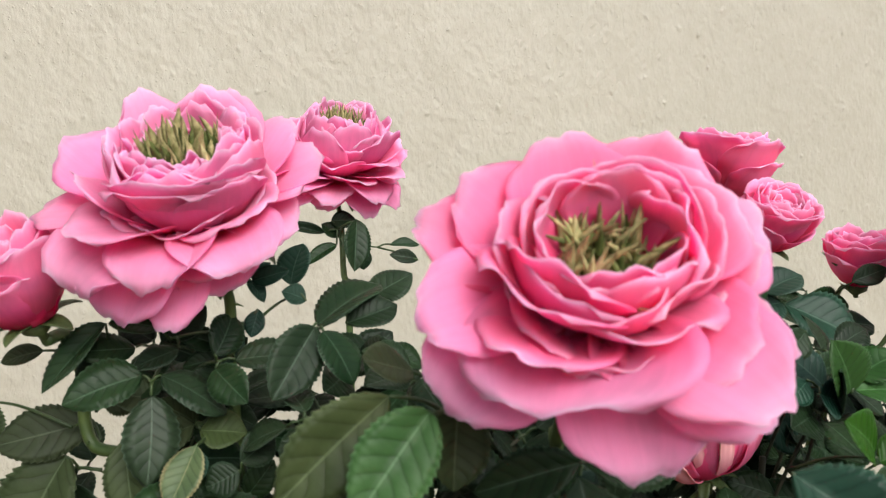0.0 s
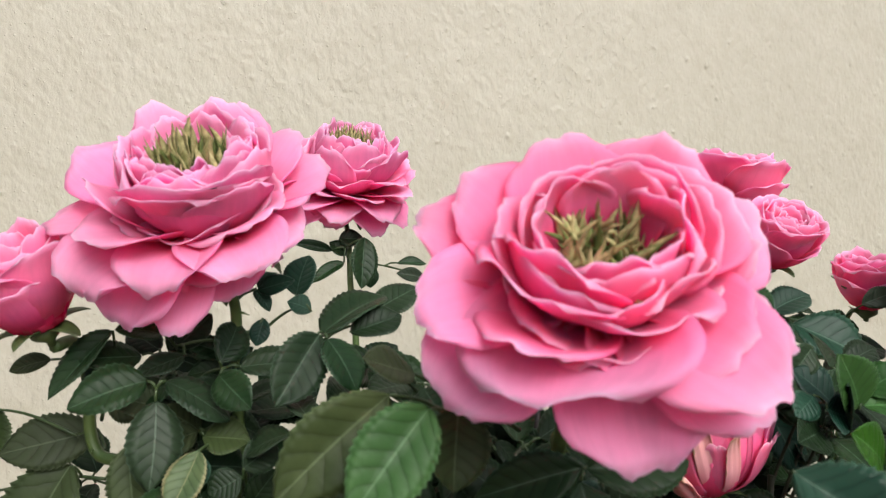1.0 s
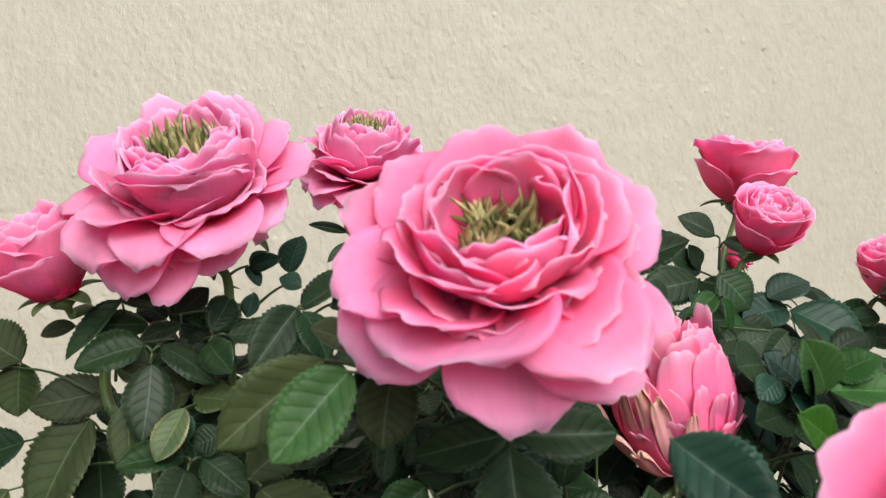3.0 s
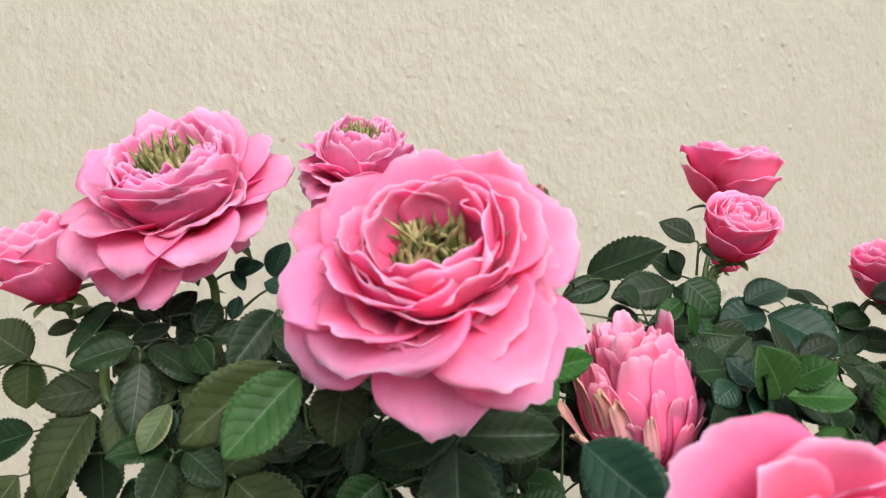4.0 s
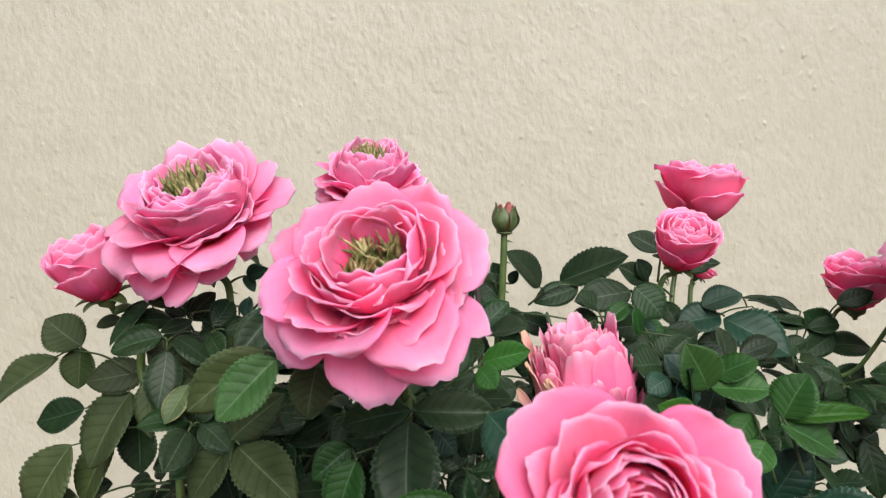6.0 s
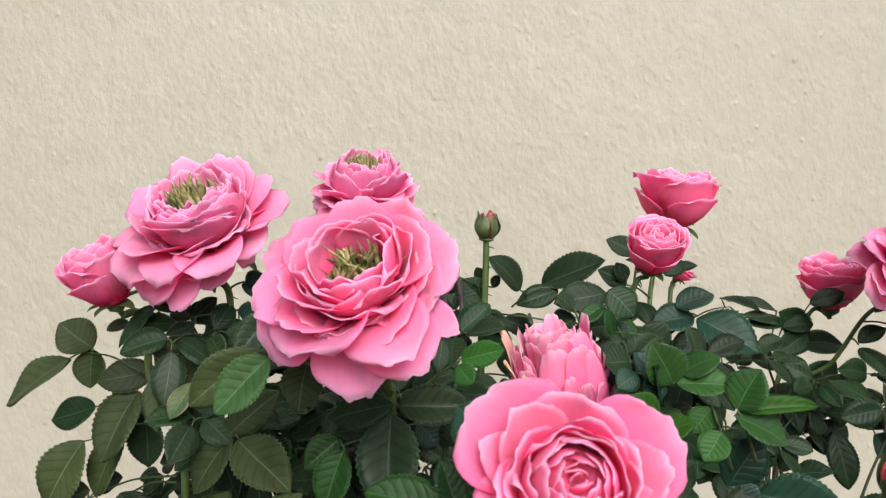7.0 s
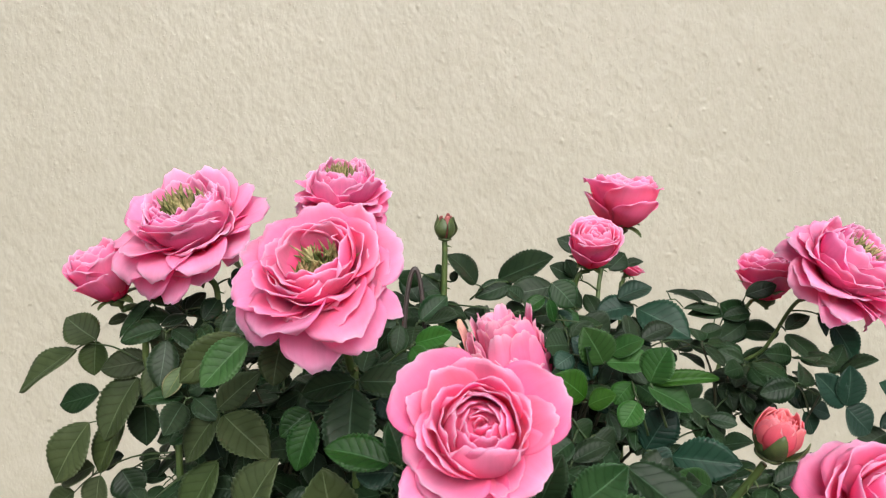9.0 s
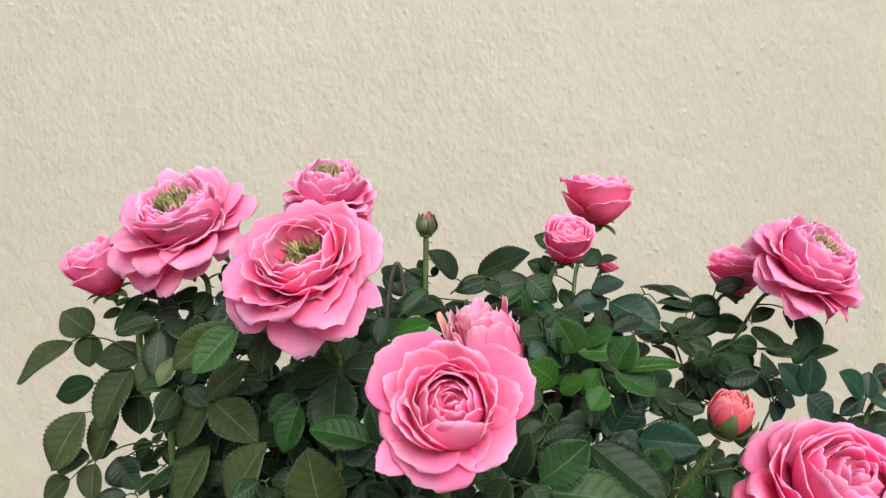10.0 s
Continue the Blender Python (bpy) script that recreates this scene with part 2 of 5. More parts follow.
SOIL = plain_material("garden_soil", (0.10, 0.080, 0.058), (0.19, 0.155, 0.115), 30.0, 0.95, 0.004)
WIRE = plain_material("dark_wire", (0.035, 0.028, 0.025), (0.06, 0.045, 0.04), 120.0, 0.45)


# ---- building ----
def link_mesh(name, verts, faces, parent=None, label="", mats=(), face_mats=None, uvs=None, smooth=True):
    me = bpy.data.meshes.new(name)
    me.from_pydata([tuple(v) for v in verts], [], faces)
    for m in mats:
        me.materials.append(m)
    if face_mats is not None:
        me.polygons.foreach_set("material_index", face_mats)
    if uvs is not None:
        layer = me.uv_layers.new(name="UVMap")
        loops = np.empty(len(me.loops), dtype=np.int32)
        me.loops.foreach_get("vertex_index", loops)
        layer.data.foreach_set("uv", np.asarray(uvs, dtype=np.float32)[loops].ravel())
    if smooth:
        me.polygons.foreach_set("use_smooth", [True] * len(me.polygons))
    me.update()
    ob = new(name, me)
    if parent is not None:
        ob.parent = parent
    if label:
        tagged(ob, label)
    return ob


def shell(top, thick, nu, nv):
    """A thin closed shell from a grid of nv x nu points: vertices, faces, material index per face (0 above, 1 below)."""
    g = top.reshape(nv, nu, 3)
    n = np.cross(np.gradient(g, axis=1), np.gradient(g, axis=0))
    n /= np.linalg.norm(n, axis=2, keepdims=True) + 1e-12
    t = thick * np.ones((nv, nu, 1))
    low = g - n * t
    verts = np.concatenate([g.reshape(-1, 3), low.reshape(-1, 3)])
    k, faces, mats = nv * nu, [], []
    for j in range(nv - 1):
        for i in range(nu - 1):
            a, b, c, d = j * nu + i, j * nu + i + 1, (j + 1) * nu + i + 1, (j + 1) * nu + i
            faces += [(a, b, c, d), (k + d, k + c, k + b, k + a)]
            mats += [0, 1]
    ring = [i for i in range(nu)] + [j * nu + nu - 1 for j in range(1, nv)] + [(nv - 1) * nu + i for i in range(nu - 2, -1, -1)] + [j * nu for j in range(nv - 2, 0, -1)]
    for a, b in zip(ring, ring[1:] + ring[:1]):
        faces.append((b, a, k + a, k + b))
        mats.append(0)
    return verts, faces, mats


def smooth_path(points, steps=6):
    p = [Vector(q) for q in points]
    p = [2 * p[0] - p[1], *p, 2 * p[-1] - p[-2]]
    out = []
    for i in range(1, len(p) - 2):
        a, b, c, d = p[i - 1 : i + 3]
        for s in range(steps):
            t = s / steps
            out.append(0.5 * (2 * b + (c - a) * t + (2 * a - 5 * b + 4 * c - d) * t * t + (3 * b - a - 3 * c + d) * t**3))
    return [*out, p[-2]]


def tube(paths, sides=8):
    """Round tubes along paths of points, each with a radius at its two ends: vertices and faces of one mesh."""
    verts, faces = [], []
    for path, r0, r1 in paths:
        start, n = len(verts), len(path)
        side = None
        for i, q in enumerate(path):
            d = (path[min(i + 1, n - 1)] - path[max(i - 1, 0)]).normalized()
            side = (side - d * side.dot(d)).normalized() if side else d.orthogonal().normalized()
            up, r = d.cross(side), r0 + (r1 - r0) * i / (n - 1)
            for k in range(sides):
                a = 2 * math.pi * k / sides
                verts.append(q + r * (math.cos(a) * side + math.sin(a) * up))
        for i in range(n - 1):
            for k in range(sides):
                a, b = start + i * sides + k, start + i * sides + (k + 1) % sides
                faces.append((a, b, b + sides, a + sides))
        faces.append(tuple(start + k for k in range(sides - 1, -1, -1)))
        faces.append(tuple(start + (n - 1) * sides + k for k in range(sides)))
    return verts, faces


RNG = random.Random(7)


def petal_grid(rng, az, r0, z0, length, width, rise0, rise1, curl=15.0, cup=1.0, ruffle=0.03, notch=0.0, roll_edge=0.05, twist=0.0, point=0.13, nu=15, nv=12):
    """One petal about the bloom's axis: it leaves the heart at rise0 degrees and ends at rise1, cupped round the axis, its rim wavy."""
    v = np.linspace(0, 1, nv)
    ease = v * v * (3 - 2 * v)
    th = np.radians(rise0 + (rise1 - rise0) * ease - curl * np.clip((v - 0.68) / 0.32, 0, 1) ** 1.6)
    ds = length / (nv - 1)
    rho = r0 + np.concatenate([[0], np.cumsum(np.cos((th[1:] + th[:-1]) / 2) * ds)])
    zz = z0 + np.concatenate([[0], np.cumsum(np.sin((th[1:] + th[:-1]) / 2) * ds)])
    grow = 0.48 + 0.52 * np.sin(np.pi / 2 * np.clip(v / 0.66, 0, 1))
    fade = np.sqrt(np.clip(1 - 0.66 * np.clip((v - 0.62) / 0.38, 0, 1) ** 2.6, 0, 1))
    half = 0.5 * width * grow * fade
    u = np.linspace(-1, 1, nu)
    out = np.empty((nv, nu, 3))
    ph = [rng.uniform(0, 6.28) for _ in range(5)]
    lean = rng.uniform(-0.16, 0.16)
    fray = min(1.0, 1.3 * width / length)
    for j in range(nv):
        rc = cup * max(abs(rho[j]), 0.35 * width, 1e-4)
        tx, tz, nx, nz = math.cos(th[j]), math.sin(th[j]), -math.sin(th[j]), math.cos(th[j])
        for i in range(nu):
            s = u[i] * half[j]
            a = s / rc
            tang, inward = rc * math.sin(a), rc * (1 - math.cos(a))
            w = v[j] ** 2.2
            wave = ruffle * width * w * (math.sin(2.6 * u[i] + ph[0]) * 0.7 + math.sin(4.6 * u[i] + ph[1]) * 0.35 + math.sin(8.0 * u[i] + ph[2] + 2 * v[j]) * 0.14)
            inward += twist * s * v[j] + wave - roll_edge * width * w * max(0.0, abs(u[i]) - 0.55) ** 2 * 3
            back = length * (point * abs(u[i]) ** 2.2 * w + notch * max(0.0, 1 - abs(u[i] - lean) * 3.2) * w + fray * w * (0.018 * math.sin(7 * u[i] + ph[3]) + 0.010 * math.sin(15 * u[i] + ph[4]) * v[j] ** 4))
            r = rho[j] + nx * inward - tx * back
            z = zz[j] + nz * inward - tz * back
            tang += lean * 0.25 * length * w
            out[j, i] = (r * math.cos(az) - tang * math.sin(az), r * math.sin(az) + tang * math.cos(az), z)
    return out.reshape(-1, 3), nu, nv


def add_petal(rng, bloom, mats, scale, *args, **kw):
    pts, nu, nv = petal_grid(rng, *args, **kw)
    verts, faces, fm = shell(pts * scale, 0.00032, nu, nv)
    uu, vv = np.meshgrid(np.linspace(0, 1, nu), np.linspace(0, 1, nv))
    uv = np.stack([uu.ravel(), vv.ravel()], 1)
    return link_mesh("petal", verts, faces, bloom, mats=mats, face_mats=fm, uvs=np.concatenate([uv, uv]))


def axis_pose(place, axis, spin=0.0):
    """A bloom's pose: its axis is local z, its local x lies level to the right of who faces it."""
    z = Vector(axis).normalized()
    x = Vector((0, 0, 1)).cross(z)
    x = x.normalized() if x.length > 0.02 else Vector((1, 0, 0))
    m = Matrix((x, z.cross(x), z)).transposed().to_4x4()
    m.translation = place
    return m @ Matrix.Rotation(radians(spin), 4, "Z")


def bloom_base(plant, name, label, place, axis, spin, scale, hip=0.16, sepals=5, sepal_rise=(0, -35), sepal_len=0.5, sepal_wide=0.13):
    """The swollen green hip that carries the petals, with its sepals."""
    neck = max(0.06, 0.0016 / scale)
    prof = [(0.0, -0.36), (neck, -0.35), (neck * 1.05, -0.27), (max(hip, neck), -0.14), (hip * 1.05, -0.04), (hip * 0.75, 0.03), (0.0, 0.05)]
    verts, faces, n = [], [], 12
    for r, z in prof:
        for k in range(n):
            a = 2 * math.pi * k / n
            verts.append(Vector((r * math.cos(a), r * math.sin(a), z)) * scale)
    for i in range(len(prof) - 1):
        for k in range(n):
            a, b = i * n + k, i * n + (k + 1) % n
            faces.append((a, b, b + n, a + n))
    ob = link_mesh(name, verts, faces, plant, label, [SEPAL])
    ob.matrix_local = axis_pose(place, axis, spin)
    rng = random.Random(name + str(place))
    for k in range(sepals):
        az = 2 * math.pi * k / 5 + rng.uniform(-0.2, 0.2)
        v = np.linspace(0, 1, 9)
        th = np.radians(sepal_rise[0] + (sepal_rise[1] - sepal_rise[0]) * v + rng.uniform(-12, 12))
        ds = sepal_len * scale / 8
        rho = 0.9 * hip * scale + np.concatenate([[0], np.cumsum(np.cos(th[1:]) * ds)])
        z = -0.05 * scale + np.concatenate([[0], np.cumsum(np.sin(th[1:]) * ds)])
        pts = []
        for j in range(9):
            wd = scale * sepal_wide * (1 - v[j]) ** 0.7 * (0.75 + 0.5 * v[j]) + 0.0003
            for s in (-1, -0.5, 0, 0.5, 1):
                lift = abs(s) * wd * 0.35
                r = rho[j] - math.sin(th[j]) * lift
                zz = z[j] + math.cos(th[j]) * lift
                pts.append((r * math.cos(az) - s * wd * math.sin(az), r * math.sin(az) + s * wd * math.cos(az), zz))
        vv, ff, _ = shell(np.array(pts), 0.0004, 5, 9)
        link_mesh("sepal", vv, ff, ob, mats=[SEPAL])
    return ob


def green_tuft(rng, bloom, scale, radius, z0, height, count, splay=0.35, broad=1.0):
    """Leafy green strips that fill the open heart."""
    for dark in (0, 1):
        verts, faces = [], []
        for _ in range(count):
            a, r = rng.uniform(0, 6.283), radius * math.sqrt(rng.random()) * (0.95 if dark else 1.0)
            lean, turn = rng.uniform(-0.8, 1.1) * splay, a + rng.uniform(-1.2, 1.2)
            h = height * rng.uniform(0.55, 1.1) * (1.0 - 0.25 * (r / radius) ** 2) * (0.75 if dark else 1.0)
            w = radius * rng.uniform(0.07, 0.17) * broad
            face = rng.uniform(0, 3.14)
            start = len(verts)
            for j in range(6):
                t = j / 5
                bend = lean * t * t * h
                cx, cy, cz = r * math.cos(a) + bend * math.cos(turn), r * math.sin(a) + bend * math.sin(turn), z0 + t * h
                ww = w * (1 - t) ** 0.6 * (0.6 + 0.9 * t)
                f = face + t * 1.1
                for s, d in ((-1, 0.0), (0, 0.45), (1, 0.0), (0, -0.1)):
                    verts.append(Vector((cx + ww * (s * math.cos(f) - d * math.sin(f)), cy + ww * (s * math.sin(f) + d * math.cos(f)), cz)) * scale)
            for j in range(5):
                for k in range(4):
                    p, q = start + j * 4 + k, start + j * 4 + (k + 1) % 4
                    faces.append((p, q, q + 4, p + 4))
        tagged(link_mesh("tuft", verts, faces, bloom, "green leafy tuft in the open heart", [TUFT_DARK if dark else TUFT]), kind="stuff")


def ring(rng, bloom, mats, scale, count, start, r0, z0, r1, z1, width, bend=0.0, curl=25.0, cup=1.05, ruffle=0.045, jitter=0.2, roll_edge=0.05, notched=0.25, wild=1.0, point=0.13):
    """A ring of petals from the radius and height r0, z0 to r1, z1. bend: degrees by which a petal bows, up to a cup or, under zero, back."""
    for k in range(count):
        az = radians(start) + 2 * math.pi * (k + rng.uniform(-jitter, jitter)) / count
        f = 1 + rng.uniform(-0.11, 0.09) * wild
        dr, dz = (r1 - r0) * f + rng.uniform(-0.03, 0.03), (z1 - z0) * f + rng.uniform(-0.05, 0.05) * wild
        chord, turn = math.degrees(math.atan2(dz, dr)), bend + rng.uniform(-11, 11) * wild
        add_petal(rng, bloom, mats, scale, az, r0=r0, z0=z0 + rng.uniform(-0.012, 0.012), length=math.hypot(dr, dz) * (1 + (bend / 110) ** 2) * 1.04,
                  width=width * (1 + rng.uniform(-0.14, 0.2) * wild), twist=rng.uniform(-0.28, 0.28) * wild, rise0=chord - turn, rise1=chord + turn, curl=curl + rng.uniform(-20, 26) * wild, cup=cup, ruffle=ruffle,
                  roll_edge=roll_edge, point=point, notch=rng.uniform(0.02, 0.07) if rng.random() < notched else 0.0)


def set_petals(seed, bloom, mats, scale, rows, ruffle=0.045):
    """Petals placed one by one: azimuth in degrees, radius and height of the tip, width, bend, curl, twist."""
    for k, (az, r1, z1, width, bend, curl, twist) in enumerate(rows):
        dr, dz = r1 - 0.13, z1 - 0.02
        chord = math.degrees(math.atan2(dz, dr))
        add_petal(random.Random(seed + k), bloom, mats, scale, radians(az), r0=0.13, z0=0.02, length=math.hypot(dr, dz) * (1 + (bend / 110) ** 2) * (1.03 + max(0, curl - 30) / 200), width=width,
                  twist=max(-0.3, min(0.3, twist)), rise0=chord - bend, rise1=chord + bend, curl=curl, cup=min(1.5, max(1.05, 1.3 - 0.45 * z1)), ruffle=ruffle, roll_edge=0.06)


def full_bloom(plant, label, place, axis, radius, seed, spin=0.0, droop=0.0, aged=False, heart=0.27, tuft_height=0.4, tall=1.0, sink=0.1, splay=0.35, broad=1.0, fine=1.0, bowl=1.0, outer=(), fill=(), frill=True):
    """A wide, ruffled bloom: nested bowls of broad cupped petals round an open heart with a green tuft."""
    rng = random.Random(seed)
    b = bloom_base(plant, "bloom", label, place, axis, spin, radius, sepal_rise=(-10, -60))
    old = [PETAL_AGED_IN, PETAL_AGED_OUT]
    m = old if aged else [PETAL_IN, PETAL_OUT]
    low = radians(droop)

    def row(mats, count, start, r0, z0, r1, z1, width, **kw):
        kw["curl"] = kw["curl"] + 26 * (fine - 1)
        ring(rng, b, mats, radius, round(count * fine), start, r0, z0, r1, z1, width * fine**-0.75, **kw)

    if outer:
        set_petals(100 * seed, b, old, radius, outer[:8])
        set_petals(100 * seed + 8, b, m, radius, outer[8:])
        for k, (count, r1, z1, width, bend, curl) in enumerate(fill):
            ring(rng, b, m, radius, count, 23 * k, 0.13, 0.02, r1, z1, width, bend=bend, curl=curl, cup=1.15, wild=0.9)
    else:
        row([PETAL_BROWN_IN, PETAL_BROWN_OUT], 7, 10, 0.12, -0.02, 0.92 * math.cos(low), 0.02 - 1.2 * math.sin(low), 0.86, bend=-20, curl=24, cup=1.5)
        row(old, 6, 35, 0.13, 0.01, 0.98, 0.22 - 0.8 * math.sin(low), 0.92, bend=-8, curl=30, cup=1.25)
        row(m, 6, 5, 0.13, 0.03, 0.96, 0.32 * tall, 0.92, bend=4, curl=34, cup=1.1)
        row(m, 6, 36, 0.13, 0.03, 0.88, 0.50 * tall, 0.92, bend=14, curl=38, cup=1.05)
        row(m, 5, 30, 0.14, 0.05, 0.68, 0.66 * tall, 1.15, bend=28, curl=22, cup=1.0)
        row(m, 5, 0, 0.15, 0.06, 0.58, 0.74 * tall, 1.12, bend=40 * bowl, curl=18, cup=0.98, wild=0.8)
    row(m, 5, 40, 0.15, 0.07, heart + 0.16, 0.80 * tall, 1.05, bend=47 * bowl, curl=10, cup=0.98, wild=0.6)
    row(m, 6, 3, 0.16, 0.08, heart + 0.10, 0.85 * tall, 0.86, bend=43 * bowl, curl=8, cup=1.0, ruffle=0.05, wild=0.6)
    row(m, 8, 21, 0.16, 0.09, heart + 0.06, 0.85 * tall, 0.56, bend=26, curl=4, cup=1.0, ruffle=0.08, wild=0.8)
    if frill:
        row(m, 12, 10, 0.16, 0.10, heart + 0.02, 0.80 * tall, 0.34, bend=20, curl=0, cup=1.0, ruffle=0.16, wild=1.2)
        row(m, 7, 27, 0.15, 0.10, heart, 0.74 * tall, 0.26, bend=10, curl=10, cup=0.8, ruffle=0.2, wild=1.2)
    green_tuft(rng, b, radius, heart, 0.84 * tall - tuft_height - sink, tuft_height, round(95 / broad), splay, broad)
    return b


def spiral_heart(rng, bloom, mats, scale, count, r_from, r_to, length, z0=0.04, close=8.0, width=0.62):
    """Tight petals that wind round each other in the heart of a rose."""
    for k in range(count):
        f = k / max(1, count - 1)
        r = r_from + (r_to - r_from) * f
        add_petal(rng, bloom, mats, scale, 2.4 * k + rng.uniform(-0.2, 0.2), r0=r, z0=z0 + 0.02 * f, length=length * (1 - 0.12 * f) * rng.uniform(0.94, 1.05),
                  width=width * (1 - 0.5 * f) * rng.uniform(0.9, 1.1), rise0=84 + 4 * f, rise1=84 + close + 6 * f + rng.uniform(-5, 5), curl=26 * (1 - f), cup=1.05, ruffle=0.05)


def packed_core(bloom, mats, scale, profile, turns=24):
    """Solid filler added under the heart's visible rims in place of packed petals, so its gaps stay shallow and bright;
    furrowed where they wind.
    """
    verts, faces, uvs = [], [], []
    for k, (r, z) in enumerate(profile):
        for i in range(turns):
            a = 2 * math.pi * i / turns
            rr = r * (1 + 0.05 * math.sin(3 * a + 1.9 * k))
            verts.append(Vector((rr * math.cos(a), rr * math.sin(a), z + 0.012 * math.sin(2 * a + k))) * scale)
            uvs.append((0.5 + 0.2 * math.sin(a), 0.42))
    for k in range(len(profile) - 1):
        for i in range(turns):
            j = (i + 1) % turns
            faces.append((k * turns + i, (k + 1) * turns + i, (k + 1) * turns + j, k * turns + j))
    faces.append(tuple(range(turns)))
    return link_mesh("core", verts, faces, bloom, "added filler in place of packed inner petals, keeps the heart bright", mats[:1], uvs=uvs)


def spiral_rose(plant, label, place, axis, radius, seed, spin=0.0, outer=()):
    """A classic open rose: broad cupped outer petals with rolled rims round a wound heart."""
    rng = random.Random(seed)
    b = bloom_base(plant, "bloom", label, place, axis, spin, radius, sepal_rise=(-10, -50))
    m = [PETAL_IN, PETAL_OUT]
    if outer:
        set_petals(100 * seed, b, m, radius, outer)
    else:
        ring(rng, b, m, radius, 5, 0, 0.10, 0.0, 1.06, 0.30, 1.26, bend=-6, curl=26, cup=1.35, jitter=0.1, roll_edge=0.22)
        ring(rng, b, m, radius, 4, 48, 0.11, 0.02, 0.90, 0.56, 1.22, bend=10, curl=46, cup=1.1, jitter=0.12, roll_edge=0.2)
    heart = ((0.29, 0.93, 3, 40, 8), (0.25, 0.95, 3, 38, 8), (0.21, 0.96, 3, 34, 8), (0.175, 0.97, 3, 30, 8), (0.14, 0.97, 3, 26, 8), (0.105, 0.96, 3, 20, 8), (0.07, 0.94, 2, 14, 8), (0.04, 0.90, 2, 10, 6))
    loose = ((0.70, 0.72, 4, 32, 26), (0.61, 0.80, 4, 40, 20), (0.46, 0.90, 3, 30, 16), (0.39, 0.92, 3, 36, 14), (0.32, 0.94, 3, 40, 12))
    # added floor below the heart's rims, lifts the dark between its petals
    packed_core(b, m, radius, ((0.03, 0.68), (0.10, 0.79), (0.20, 0.81), (0.31, 0.77), (0.38, 0.66), (0.40, 0.48), (0.36, 0.26), (0.20, 0.06)))
    for k, (r1, z1, count, bend, curl) in enumerate(heart if outer else loose + heart):
        ring(rng, b, m, radius, count, 30 + 41 * k, min(0.14, r1), 0.06, r1, z1, 2 * math.pi * r1 / count * 1.28 + 0.06, bend=bend, curl=curl, cup=0.98, jitter=0.12, ruffle=0.025, notched=0.1, roll_edge=0.06, wild=0.3)
    return b


def cup_rose(plant, label, place, axis, radius, seed, spin=0.0, flare=1.0, mats=None, sepal_rise=(20, -25), height=1.1, sepal_len=0.55):
    """A half-open rose: outer petals that stand in a cup, a wound heart inside."""
    rng = random.Random(seed)
    b = bloom_base(plant, "bloom", label, place, axis, spin, radius, hip=0.24, sepal_rise=sepal_rise, sepal_len=sepal_len, sepal_wide=0.2)
    m = mats or [PETAL_IN, PETAL_OUT]
    h = height
    ring(rng, b, m, radius, 3, 200, 0.2, -0.03, 1.04 * flare, 0.56 * h, 1.7, bend=24, curl=34, cup=1.0, jitter=0.12, roll_edge=0.08, ruffle=0.015, notched=0.1, wild=0.7)
    ring(rng, b, m, radius, 4, 0, 0.2, -0.02, 1.0 * flare, 0.76 * h, 1.9, bend=22, curl=40, cup=1.0, jitter=0.1, roll_edge=0.1, ruffle=0.015, notched=0.1, wild=0.6)
    ring(rng, b, m, radius, 4, 40, 0.21, 0.0, 0.86 * flare, 0.82 * h, 1.65, bend=24, curl=28, cup=1.0, jitter=0.1, roll_edge=0.08, ruffle=0.015, notched=0.1, wild=0.6)
    ring(rng, b, m, radius, 4, 10, 0.22, 0.02, 0.72 * flare, 0.85 * h, 1.4, bend=26, curl=18, cup=1.0, jitter=0.1, ruffle=0.015, notched=0.1, wild=0.6)
    ring(rng, b, m, radius, 4, 30, 0.22, 0.03, 0.58 * flare, 0.86 * h, 1.15, bend=28, curl=12, cup=1.0, ruffle=0.015, notched=0.1, wild=0.6)
    spiral_heart(rng, b, m, radius, 14, 0.40, 0.05, height * 0.80, z0=0.05, close=10.0, width=1.0)
    return b


def tight_bud(plant, label, place, axis, radius, seed, mats, spin=0.0):
    """A fat bud whose wound petals show at the top, its sepals still hugging the lower half."""
    rng = random.Random(seed)
    b = bloom_base(plant, "bloom", label, place, axis, spin, radius, hip=0.55, sepal_rise=(24, 112), sepal_len=1.6, sepal_wide=0.56)
    ring(rng, b, mats, radius, 4, 0, 0.36, -0.02, 0.62, 1.55, 1.45, bend=40, curl=4, cup=0.98, jitter=0.1, ruffle=0.02, wild=0.5)
    ring(rng, b, mats, radius, 4, 40, 0.34, 0.05, 0.56, 1.68, 1.25, bend=40, curl=8, cup=0.98, ruffle=0.03, wild=0.5)
    ring(rng, b, mats, radius, 5, 10, 0.32, 0.1, 0.50, 1.76, 1.0, bend=36, curl=10, cup=0.98, ruffle=0.03, wild=0.5)
    ring(rng, b, mats, radius, 6, 30, 0.28, 0.1, 0.40, 1.80, 0.75, bend=30, curl=12, cup=0.98, ruffle=0.05, wild=0.6)
    spiral_heart(rng, b, mats, radius, 14, 0.34, 0.06, 1.70, z0=0.1, close=6.0, width=0.7)
    return b


